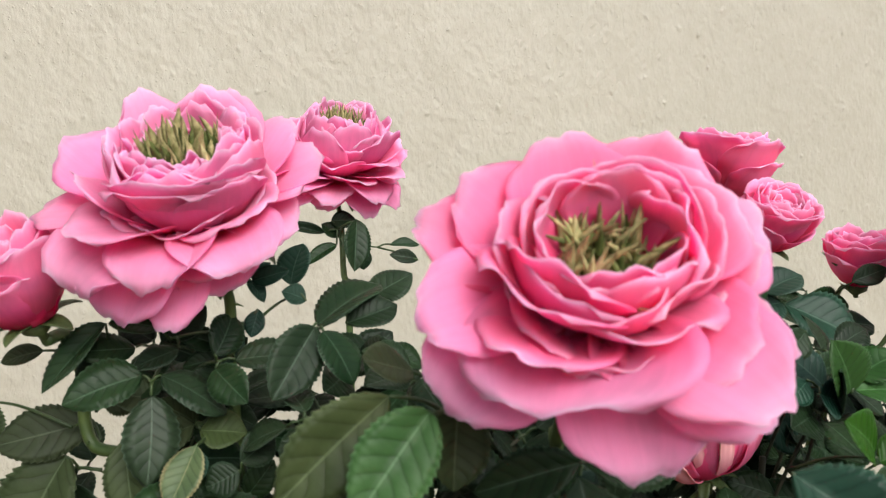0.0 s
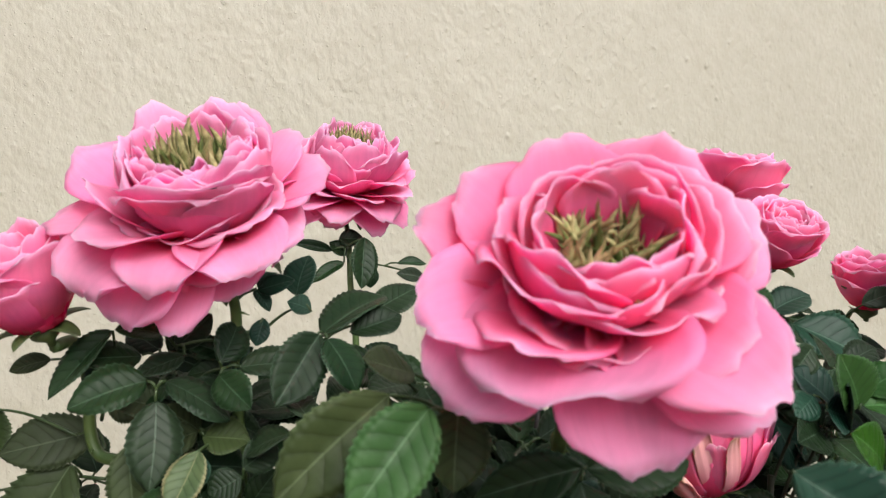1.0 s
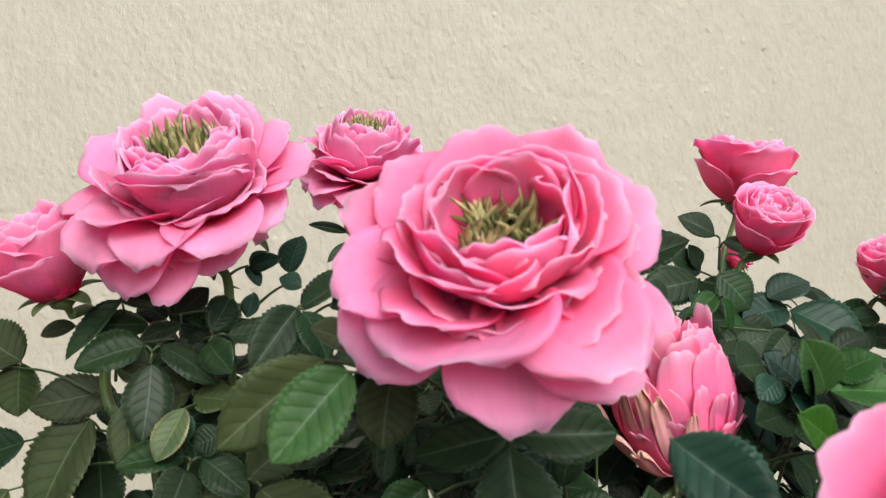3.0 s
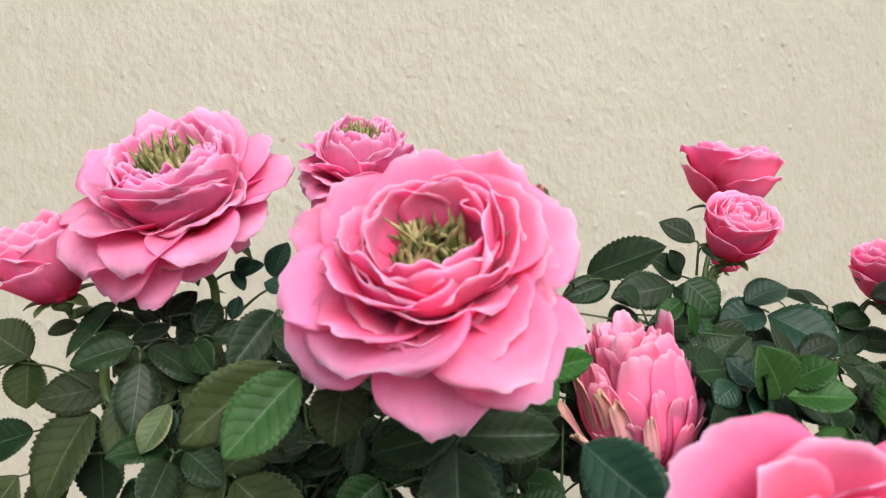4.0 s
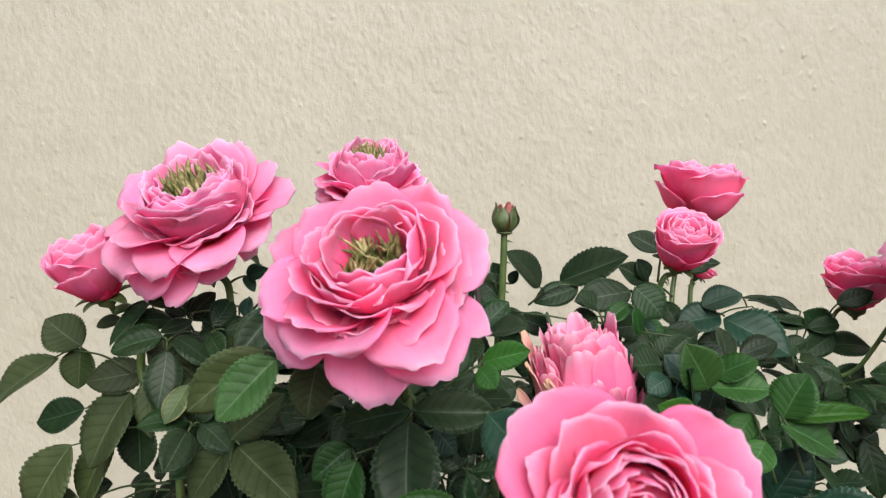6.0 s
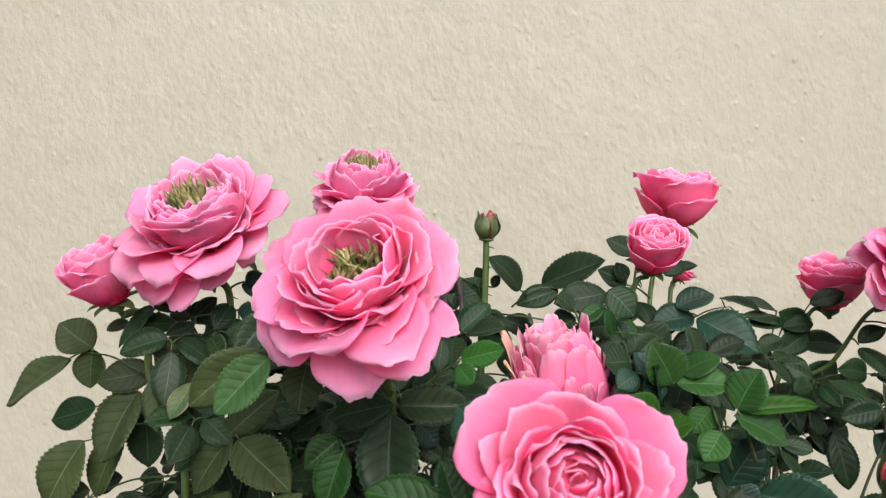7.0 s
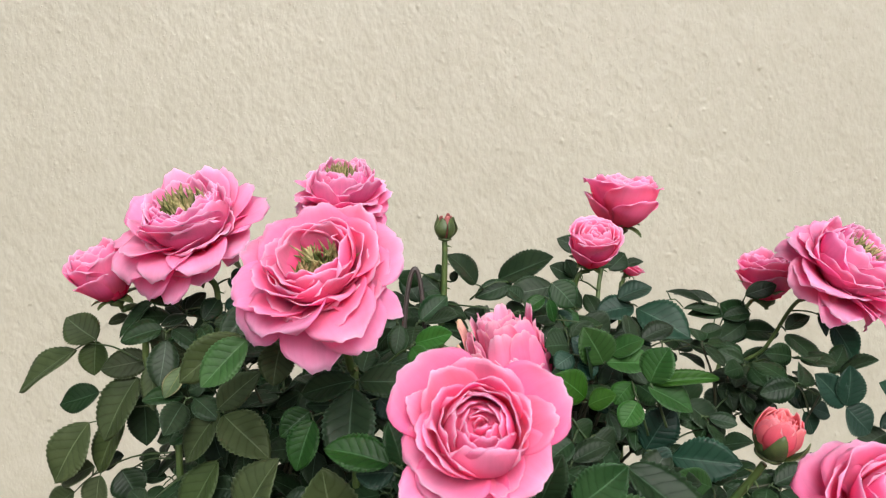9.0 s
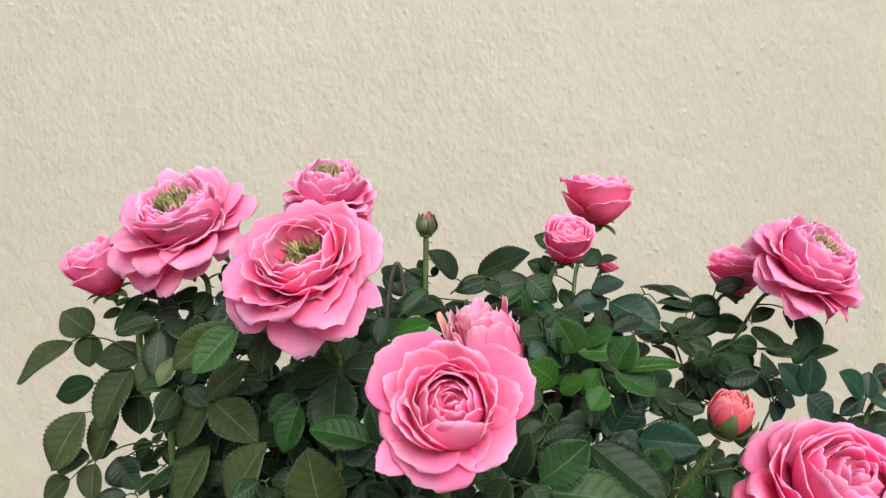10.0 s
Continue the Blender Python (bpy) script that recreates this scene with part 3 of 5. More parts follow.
def green_bud(plant, label, place, axis, radius):
    """A closed bud: five sepals pressed together, a dark red tip of petals between them."""
    rng = random.Random(5)
    b = bloom_base(plant, "bud", label, place, axis, 0, radius, hip=0.55, sepals=0)
    ring(rng, b, [SEPAL, SEPAL], radius, 5, 0, 0.5, -0.05, 0.52, 1.55, 1.2, bend=46, curl=34, cup=0.9, ruffle=0.02, jitter=0.05, notched=0)
    ring(rng, b, [PETAL_BUD, PETAL_BUD], radius, 5, 36, 0.25, 0.0, 0.36, 1.72, 0.8, bend=36, curl=20, cup=0.9, ruffle=0.06, jitter=0.05, notched=0)
    for o in b.children:
        if o.data.materials[0] == SEPAL:
            o.name = o.data.name = "sepal"
    return b


def withered_bloom(plant, label, place, axis, radius, seed, spin=0.0):
    """A faded bloom whose crowded petals stand in folds with dry tan rims."""
    rng = random.Random(seed)
    b = bloom_base(plant, "bloom", label, place, axis, spin, radius, sepal_rise=(-10, -50))
    m = [PETAL_DRY_IN, PETAL_DRY_OUT]
    for n, (count, r1, z1, width, bend) in enumerate(((7, 0.80, 2.2, 0.62, 34), (8, 0.74, 2.40, 0.6, 35), (8, 0.67, 2.54, 0.58, 35), (8, 0.58, 2.66, 0.56, 33), (8, 0.47, 2.75, 0.5, 29), (7, 0.35, 2.82, 0.46, 23), (6, 0.22, 2.86, 0.4, 15), (4, 0.10, 2.88, 0.34, 8))):
        ring(rng, b, m, radius, count, 31 * n, 0.16, 0.04 * n, r1, z1, 1.35 * width, bend=bend, curl=30, cup=1.05, ruffle=0.045, jitter=0.5, roll_edge=0.06, notched=0.0, wild=0.8, point=0.03)
    # shorter outer petals on the far side from the stem, then the dried, folded ones
    for mats, rows in ((m, ((18, 0.94, 2.1, 0.6), (-6, 0.98, 1.95, 0.6), (-26, 1.0, 1.75, 0.56), (-46, 1.02, 1.6, 0.56), (-66, 1.0, 1.75, 0.46), (6, 1.06, 1.5, 0.56), (-18, 1.1, 1.3, 0.56), (-40, 1.1, 1.15, 0.52), (-84, 0.98, 2.0, 0.42), (-62, 1.08, 1.25, 0.44), (-112, 1.0, 1.5, 0.46), (-150, 1.0, 1.3, 0.6))),
                       ([PETAL_TAN, PETAL_TAN], ((182, 1.20, 1.85, 0.40), (160, 0.80, 2.86, 0.5), (228, 1.0, 2.2, 0.3), (240, 1.02, 2.0, 0.34), (196, 1.22, 1.35, 0.46), (214, 1.20, 1.1, 0.42), (262, 1.10, 1.7, 0.28), (205, 0.98, 2.5, 0.34)))):
        for az, r1, z1, width in rows:
            dry = mats is not m
            chord = math.degrees(math.atan2(z1 - 0.05, r1 - 0.15))
            add_petal(rng, b, mats, radius, radians(az), r0=0.15, z0=0.05, length=math.hypot(r1 - 0.15, z1 - 0.05) * 1.12, width=width, rise0=chord - 30, rise1=chord + 30, curl=45 if dry else 30, cup=0.7, ruffle=0.17 if dry else 0.045,
                      twist=rng.uniform(-0.3, 0.3), notch=0.04, roll_edge=0.35 if dry else 0.12, point=0.04)
    return b


LEAF_MESHES = {}


def leaf_mesh(variant, material, coarse=False):
    """A toothed rose leaflet, 1 long and 1 wide at most, folded a little along its rib and arched; shared by alike leaflets."""
    key = (variant, material.name, coarse)
    if key in LEAF_MESHES:
        return LEAF_MESHES[key]
    rng = random.Random(100 + variant)
    teeth = 11 if coarse else 15
    nv, half = teeth * (3 if coarse else 4) + 1, 2 if coarse else 4
    fat, belly = rng.uniform(0.80, 1.0), rng.uniform(0.42, 0.52)
    fold, arch, twist = rng.uniform(0.06, 0.26), rng.uniform(0.0, 0.22), rng.uniform(-0.14, 0.14)
    ph = [rng.uniform(0, 6.28) for _ in range(4)]
    pts = np.empty((nv, 2 * half + 1, 3))
    uvs = np.empty((nv, 2 * half + 1, 2))
    for j in range(nv):
        v = j / (nv - 1)
        w = math.sin(math.pi / 2 * v / belly) ** (0.66 * fat) if v < belly else (1 - ((v - belly) / (1 - belly)) ** 2.0) ** 0.88
        tooth = (v * teeth + 1e-6) % 1.0
        for i in range(-half, half + 1):
            f = i / half
            s = f * w * 0.48
            if abs(i) == half and 0.05 < v < 0.97:
                s += math.copysign(0.055 * tooth * (0.35 + 0.65 * w), f)
            z = fold * abs(s) - arch * (v - 0.35) ** 2 + 0.024 * math.sin(7 * v + ph[0 if f < 0 else 1]) * abs(f) ** 2 - 0.10 * max(0, abs(f) - 0.6) ** 2
            quilt = abs(math.sin(22.0 * (v - 0.22 * abs(f)))) ** 0.7
            z += twist * s * v + 0.0075 * quilt * min(1.0, 2.2 * abs(f)) * min(1.0, 5.0 * (1.05 - abs(f))) * w
            pts[j, i + half] = (s + 0.03 * math.sin(3 * v + ph[2]), v, z)
            uvs[j, i + half] = (0.5 + 0.5 * f, v)
    verts, faces, fm = shell(pts.reshape(-1, 3), 0.008, 2 * half + 1, nv)
    flat = uvs.reshape(-1, 2)
    ob = link_mesh("leaflet", verts, faces, None, mats=[material, LEAF_BACK], face_mats=fm, uvs=np.concatenate([flat, flat]))
    me = ob.data
    bpy.data.objects.remove(ob)
    LEAF_MESHES[key] = me
    return me


def leaf(plant, attach, leaflets, material=None, stalk=(), coarse=False):
    """A compound leaf: a thin stalk from the cane, and its leaflets, each with its base, tip, width, roll and, where it differs, material."""
    bases = [Vector(l[0]) for l in leaflets]
    node = sum(bases, Vector()) / len(bases)
    attach = Vector(attach)
    way = [Vector(s) for s in stalk] or [attach.lerp(node, 0.5) + Vector((0, 0, 0.07 * (node - attach).length))]
    main = smooth_path([attach, *way, node], 4)
    paths = [(main, 0.0008, 0.0005)]
    for b in bases:
        if (b - node).length > 0.002:
            near = min(main, key=lambda q: (q - b).length)
            paths.append(([near, near.lerp(b, 0.5) + Vector((0, 0, 0.0008)), b], 0.0006, 0.0005))
    verts, faces = tube(paths, 6)
    stem_part = link_mesh("leaf", verts, faces, plant, mats=[STALK])
    for base, tip, width, roll, *own in leaflets:
        base, tip = Vector(base), Vector(tip)
        y = (tip - base).normalized()
        z = Vector((0.0, -0.76, 0.65))
        z = (z - y * z.dot(y)).normalized()
        z = Matrix.Rotation(radians(roll), 3, y) @ z
        x = y.cross(z)
        length = (tip - base).length
        ob = new("leaflet", leaf_mesh(RNG.randrange(10), own[0] if own else material or LEAF_DARK, coarse))
        ob.parent = stem_part
        m = Matrix((x * width, y * length, z * length)).transposed().to_4x4()
        m.translation = base
        ob.matrix_local = m
    return stem_part


def rose_plant(label, *points, r0=0.0024, r1=0.0015, old=False):
    """A rose shoot, rooted in the soil, with its cane along the given points from the ground up."""
    plant = tagged(new("rose_shoot"), label, "rose", "rose shoots by the wall")
    plant.empty_display_size = 0.02
    path = smooth_path(points, 8)
    paths = [(path, r0, r1)]
    rng = random.Random(label + str(points[-1]))
    for q, nxt in list(zip(path, path[1:]))[2:-2:2]:
        if rng.random() < 0.55:
            d = (nxt - q).normalized()
            side = Matrix.Rotation(rng.uniform(0, 6.28), 3, d) @ d.orthogonal().normalized()
            paths.append(([q, q + side * 0.0028 - d * 0.0002, q + side * 0.0052 - d * 0.0012], 0.0009, 0.0001))
    verts, faces = tube(paths, 8)
    link_mesh("cane", verts, faces, plant, mats=[STEM_OLD if old else STEM])
    return plant


# ---- the setting ----
def ground():
    n, verts, faces = 60, [], []
    xs = [math.copysign(abs(t) ** 3 * 60, t) for t in np.linspace(-1, 1, n)]
    for y in xs:
        for x in xs:
            near = math.exp(-(x * x + y * y) / 4)
            verts.append((x + 0.2, y + 0.2, near * 0.012 * (noise.noise((x * 9, y * 9, 0)) - 0.6)))
    for j in range(n - 1):
        for i in range(n - 1):
            faces.append((j * n + i, j * n + i + 1, (j + 1) * n + i + 1, (j + 1) * n + i))
    ob = link_mesh("ground", verts, faces, None, mats=[SOIL])
    return tagged(ob, "brown garden soil at the foot of the wall", "ground", kind="structure")


def wall():
    """Rough plaster, with its trowelled lumps as true relief where it is seen."""
    y0, x0, x1, z0, z1 = WALL_Y, -0.70, 1.20, 0.20, 1.02
    nx, nz = 960, 415
    xs, zs = np.linspace(x0, x1, nx), np.linspace(z0, z1, nz)
    rng = np.random.default_rng(3)
    relief = np.zeros((nz, nx))
    for cx, cz, slant, amp in ((0.040, 0.060, 0.2, 0.0006), (0.013, 0.020, 0.3, 0.0003), (0.0065, 0.011, -0.15, 0.0004), (0.0045, 0.007, 0.35, 0.00045)):
        fx, fz = np.broadcast_to(((xs - x0)[None, :] + slant * (zs - z0)[:, None]) / cx + 2 + abs(slant) / cx, (nz, nx)), np.broadcast_to(((zs - z0) / cz)[:, None], (nz, nx))
        g = rng.standard_normal((int(fz.max()) + 3, int(fx.max()) + 3))
        ix, iz = fx.astype(int), fz.astype(int)
        tx, tz = fx - ix, fz - iz
        tx, tz = tx * tx * (3 - 2 * tx), tz * tz * (3 - 2 * tz)
        relief += amp * 0.5 * ((g[iz, ix] * (1 - tx) + g[iz, ix + 1] * tx) * (1 - tz) + (g[iz + 1, ix] * (1 - tx) + g[iz + 1, ix + 1] * tx) * tz)
    for _ in range(1500):
        cx, cz, r, h = rng.uniform(x0, x1), rng.uniform(z0, z1), rng.uniform(0.0017, 0.0027), rng.uniform(0.0003, 0.0008) + 0.0022 * rng.random() ** 4
        i0, i1 = np.searchsorted(xs, [cx - 2.2 * r, cx + 2.2 * r])
        k0, k1 = np.searchsorted(zs, [cz - 2.8 * r, cz + 2.8 * r])
        d2 = ((xs[i0:i1] - cx)[None, :] ** 2 + ((zs[k0:k1] - cz) * rng.uniform(0.6, 1.0))[:, None] ** 2) / r**2
        relief[k0:k1, i0:i1] += h * np.exp(-1.4 * d2)
    ramp_in = np.minimum(1, np.minimum(np.minimum(np.arange(nx), np.arange(nx)[::-1])[None, :], np.minimum(np.arange(nz), np.arange(nz)[::-1])[:, None]) / 4)
    relief *= ramp_in
    verts = [(xs[i], y0 - relief[k, i], zs[k]) for k in range(nz) for i in range(nx)]
    faces = [(k * nx + i, k * nx + i + 1, (k + 1) * nx + i + 1, (k + 1) * nx + i) for k in range(nz - 1) for i in range(nx - 1)]
    # the plain rest of the wall round it, and its back
    X0, X1, Z0, Z1, T = -4.0, 4.5, -0.1, 2.6, 0.25
    s = len(verts)
    verts += [(X0, y0, Z0), (X1, y0, Z0), (X1, y0, Z1), (X0, y0, Z1), (X0, y0 + T, Z0), (X1, y0 + T, Z0), (X1, y0 + T, Z1), (X0, y0 + T, Z1), (x0, y0, Z1), (x1, y0, Z1)]
    a, b, c, d = 0, nx - 1, nz * nx - 1, (nz - 1) * nx
    left, right, top = [k * nx for k in range(nz)], [k * nx + nx - 1 for k in range(nz)], [(nz - 1) * nx + i for i in range(nx)]
    faces += [tuple([s, *left, s + 8, s + 3]), tuple([s + 1, s + 2, s + 9, *right[::-1]]), tuple([*top, s + 9, s + 8]), tuple([s, s + 1, *[i for i in range(nx)][::-1]])]
    faces += [(s + 5, s + 4, s + 7, s + 6), (s + 4, s, s + 3, s + 7), (s + 1, s + 5, s + 6, s + 2), (s + 3, s + 8, s + 9, s + 2, s + 6, s + 7)]
    ob = link_mesh("wall_north", verts, faces, None, mats=[PLASTER])
    return tagged(ob, "cream-painted wall of rough trowelled plaster", "wall", kind="structure")


ground()
wall()
PETAL_BUD = plain_material("bud_tip", (0.20, 0.05, 0.05), (0.35, 0.10, 0.09), 200.0, 0.6)


# ---- the roses ----

plant = rose_plant('rose shoot with a wide ruffled pink bloom', (0.0300, 0.2700, -0.0100), (0.0110, 0.2793, 0.2478), (-0.0046, 0.2870, 0.4956), (-0.0055, 0.2870, 0.5195), (-0.0067, 0.2850, 0.5405), (-0.0137, 0.2750, 0.5487), r1=0.0020)
full_bloom(plant, 'wide ruffled pink bloom with green tufted heart', (-0.0136, 0.2790, 0.5660), (-0.20, -0.48, 0.85), 0.0455, 11, aged=True, fine=1.3, bowl=0.75, heart=0.35, tuft_height=0.5, tall=0.96, sink=-0.16, broad=1.25,
           fill=((6, 0.70, 0.04, 0.90, -8, 24), (6, 0.60, 0.36, 0.86, 8, 20)), outer=[
    (-113, 0.99, -0.23, 0.91, -31, 21, -0.14),
    (-91, 0.91, -0.28, 0.59, -22, 7, 0.02),
    (-62, 0.67, -0.18, 0.73, -23, 15, 0.04),
    (11, 0.48, -0.22, 0.87, -25, 11, 0.02),
    (-167, 1.18, -0.30, 0.84, -21, 21, 0.46),
    (-123, 0.96, 0.14, 0.86, -12, 80, -0.20),
    (-92, 0.80, 0.22, 0.80, -8, 95, 0.04),
    (-52, 0.76, 0.20, 0.86, -8, 95, 0.03)] + [
    (-129, 0.96, 0.43, 0.94, -4, 13, 0.11),
    (-172, 1.26, 0.25, 0.85, -12, 20, 0.12),
    (31, 0.82, 0.22, 0.74, -11, 16, 0.05),
    (48, 1.05, 0.30, 0.85, -7, 21, 0.19),
    (-26, 0.71, 0.41, 0.69, 1, 31, 0.09),
    (58, 0.97, 0.53, 0.65, 2, 18, 0.01),
    (91, 0.98, 0.71, 0.74, 12, 13, 0.08),
    (163, 1.20, 0.58, 0.95, 2, 10, -0.09)] + [
    (135, 1.00, 0.82, 0.65, 17, 7, 0.00),
    (101, 0.85, 0.80, 0.80, 17, 10, 0.09),
    (-89, 0.65, 0.70, 1.07, 15, 33, -0.04),
    (-41, 0.67, 0.68, 0.77, 17, 21, -0.16),
    (58, 0.57, 0.51, 0.69, 17, 23, 0.06),
    (-83, 0.66, 0.80, 1.23, 18, 13, 0.02),
    (-47, 0.62, 0.71, 0.90, 16, 21, -0.01),
    (-87, 0.51, 0.79, 0.83, 17, 20, 0.02)] + [
    (-37, 0.66, 0.81, 0.86, 17, 26, -0.13),
    (-152, 0.77, 0.66, 0.60, 18, 7, 0.08)])
leaf(plant, (-0.0058, 0.2865, 0.5247), [
    ((-0.0312, 0.2800, 0.5292), (-0.0464, 0.2750, 0.5332), 0.0115, 6),
    ((-0.0239, 0.2800, 0.5215), (-0.0398, 0.2750, 0.5161), 0.0107, 13),
    ((-0.0275, 0.2900, 0.5221), (-0.0158, 0.2900, 0.5358), 0.0126, 7)], LEAF_DARK)
leaf(plant, (-0.0047, 0.2870, 0.4986), [
    ((-0.0316, 0.2800, 0.5029), (-0.0479, 0.2750, 0.5083), 0.0145, 6),
    ((-0.0177, 0.2750, 0.4939), (-0.0303, 0.2700, 0.5052), 0.0127, 10),
    ((-0.0174, 0.2800, 0.5026), (-0.0015, 0.2800, 0.5067), 0.0116, 15)], LEAF_OLIVE)
leaf(plant, (-0.0046, 0.2870, 0.4956), [
    ((-0.0181, 0.2700, 0.4952), (-0.0375, 0.2620, 0.4907), 0.0131, -10),
    ((-0.0160, 0.2650, 0.4955), (0.0000, 0.2620, 0.4941), 0.0157, -11)], LEAF_OLIVE)
leaf(plant, (-0.0097, 0.2850, 0.4831), [
    ((-0.0164, 0.2500, 0.4946), (-0.0248, 0.2400, 0.4776), 0.0134, 10)], LEAF_YOUNG)
leaf(plant, (-0.0099, 0.2866, 0.4825), [
    ((-0.0176, 0.2520, 0.4930), (-0.0168, 0.2500, 0.4811), 0.0092, 8)], LEAF_BLUE)
leaf(plant, (-0.0214, 0.2906, 0.4824), [
    ((-0.0401, 0.2650, 0.4931), (-0.0372, 0.2550, 0.4655), 0.0156, 18)], LEAF_OLIVE)
leaf(plant, (-0.0067, 0.2850, 0.5405), [
    ((0.0018, 0.2900, 0.5446), (0.0153, 0.2850, 0.5490), 0.0083, 17),
    ((0.0007, 0.2900, 0.5446), (0.0071, 0.2880, 0.5367), 0.0068, -11),
    ((0.0018, 0.2900, 0.5457), (0.0093, 0.2950, 0.5517), 0.0058, -16)], LEAF_BLUE)
leaf(plant, (-0.0059, 0.2863, 0.5274), [
    ((0.0043, 0.2880, 0.5337), (0.0017, 0.2850, 0.5234), 0.0079, 6),
    ((-0.0012, 0.2880, 0.5234), (-0.0117, 0.2850, 0.5126), 0.0085, -3)], LEAF_BLUE)
leaf(plant, (-0.0052, 0.2870, 0.5135), [
    ((-0.0076, 0.2900, 0.5144), (-0.0238, 0.2900, 0.5125), 0.0105, -13),
    ((-0.0091, 0.2900, 0.5189), (-0.0254, 0.2900, 0.5259), 0.0097, -17),
    ((-0.0131, 0.3000, 0.5078), (0.0004, 0.3000, 0.5205), 0.0110, 12),
    ((-0.0313, 0.2950, 0.5205), (-0.0209, 0.3000, 0.5292), 0.0146, 22)], LEAF_DARK)
leaf(plant, (-0.0051, 0.2870, 0.5105), [
    ((-0.0281, 0.2850, 0.5103), (-0.0465, 0.2800, 0.5050), 0.0166, 18),
    ((-0.0092, 0.2850, 0.5108), (-0.0236, 0.2800, 0.4997), 0.0154, -20)], LEAF_DARK)
leaf(plant, (0.0049, 0.2702, 0.4565), [
    ((0.0086, 0.2350, 0.4724), (0.0347, 0.2300, 0.4962), 0.0182, 16),
    ((0.0139, 0.2300, 0.4716), (0.0429, 0.2120, 0.4515), 0.0255, 3),
    ((0.0082, 0.2400, 0.4696), (-0.0125, 0.2350, 0.4405), 0.0223, 6)], LEAF_OLIVE)
leaf(plant, (-0.0026, 0.2860, 0.4646), [
    ((-0.0021, 0.2650, 0.4709), (-0.0231, 0.2600, 0.4502), 0.0225, 19)], LEAF_DARK)
leaf(plant, (0.0031, 0.2755, 0.4248), [
    ((0.0065, 0.2400, 0.4398), (-0.0151, 0.2350, 0.3999), 0.0253, 17)], LEAF_OLIVE)
leaf(plant, (-0.0024, 0.2904, 0.4574), [
    ((-0.0019, 0.2500, 0.4876), (0.0097, 0.2600, 0.4924), 0.0123, 19),
    ((-0.0028, 0.2500, 0.4848), (-0.0137, 0.2500, 0.4799), 0.0121, -12),
    ((-0.0013, 0.2700, 0.4652), (0.0091, 0.2700, 0.4801), 0.0114, 17)], LEAF_DARK)
leaf(plant, (0.0019, 0.3048, 0.5240), [
    ((0.0175, 0.3050, 0.5409), (0.0225, 0.3100, 0.5579), 0.0155, -22),
    ((0.0235, 0.3000, 0.5347), (0.0140, 0.3000, 0.5395), 0.0119, 11)], LEAF_BLUE)
leaf(plant, (0.0075, 0.2902, 0.5181), [
    ((0.0254, 0.2700, 0.5305), (0.0537, 0.2950, 0.5438), 0.0182, -18),
    ((0.0242, 0.2620, 0.5305), (0.0078, 0.2450, 0.5102), 0.0189, -19),
    ((0.0262, 0.2580, 0.5301), (0.0369, 0.2500, 0.5130), 0.0170, -20)], LEAF_DARK)
leaf(plant, (0.0228, 0.3067, 0.5171), [
    ((0.0366, 0.2750, 0.5297), (0.0573, 0.2800, 0.5359), 0.0162, -10),
    ((0.0519, 0.3200, 0.5311), (0.0714, 0.3200, 0.5443), 0.0182, -7)], LEAF_DARK)
leaf(plant, (0.0219, 0.2908, 0.4337), [
    ((0.0408, 0.2700, 0.4565), (0.0305, 0.2700, 0.4729), 0.0162, 16),
    ((0.0408, 0.2700, 0.4556), (0.0535, 0.2700, 0.4632), 0.0143, -21),
    ((0.0394, 0.2700, 0.4547), (0.0294, 0.2700, 0.4533), 0.0136, 7)], LEAF_BLUE)

plant = rose_plant('rose shoot with a half-open pink bloom', (-0.0200, 0.2700, -0.0100), (-0.0279, 0.2810, 0.2242), (-0.0344, 0.2900, 0.4485), (-0.0596, 0.3080, 0.4798), (-0.0618, 0.3080, 0.5050), (-0.0662, 0.3050, 0.5226), (-0.0716, 0.2957, 0.5229), r1=0.0025)
cup_rose(plant, 'half-open deep pink bloom', (-0.0745, 0.2930, 0.5310), (-0.32, -0.3, 0.9), 0.0232, 31, height=1.75, flare=0.8, spin=10)
leaf(plant, (-0.0666, 0.3100, 0.4852), [
    ((-0.1041, 0.3280, 0.4962), (-0.1263, 0.3300, 0.5118), 0.0254, -4),
    ((-0.1205, 0.3300, 0.4885), (-0.1649, 0.3350, 0.4560), 0.0245, 6),
    ((-0.1046, 0.3300, 0.4946), (-0.1043, 0.3220, 0.4716), 0.0242, 12)], LEAF_OLIVE)
leaf(plant, (-0.0562, 0.3100, 0.4787), [
    ((-0.0607, 0.3180, 0.4853), (-0.0966, 0.3140, 0.4784), 0.0223, -10)], LEAF_OLIVE)
leaf(plant, (-0.0563, 0.3100, 0.4671), [
    ((-0.0691, 0.3120, 0.4728), (-0.0903, 0.3000, 0.4327), 0.0325, 8),
    ((-0.1048, 0.3320, 0.4570), (-0.1349, 0.3350, 0.4471), 0.0220, -8, LEAF_DARK),
    ((-0.0691, 0.3220, 0.4575), (-0.0659, 0.3180, 0.4222), 0.0254, 14, LEAF_DARK)], LEAF_OLIVE)
leaf(plant, (-0.0565, 0.3100, 0.4539), [
    ((-0.1077, 0.3220, 0.4374), (-0.1317, 0.3150, 0.3961), 0.0323, -6),
    ((-0.0871, 0.3300, 0.4382), (-0.1064, 0.3260, 0.3999), 0.0276, 10)], LEAF_OLIVE)
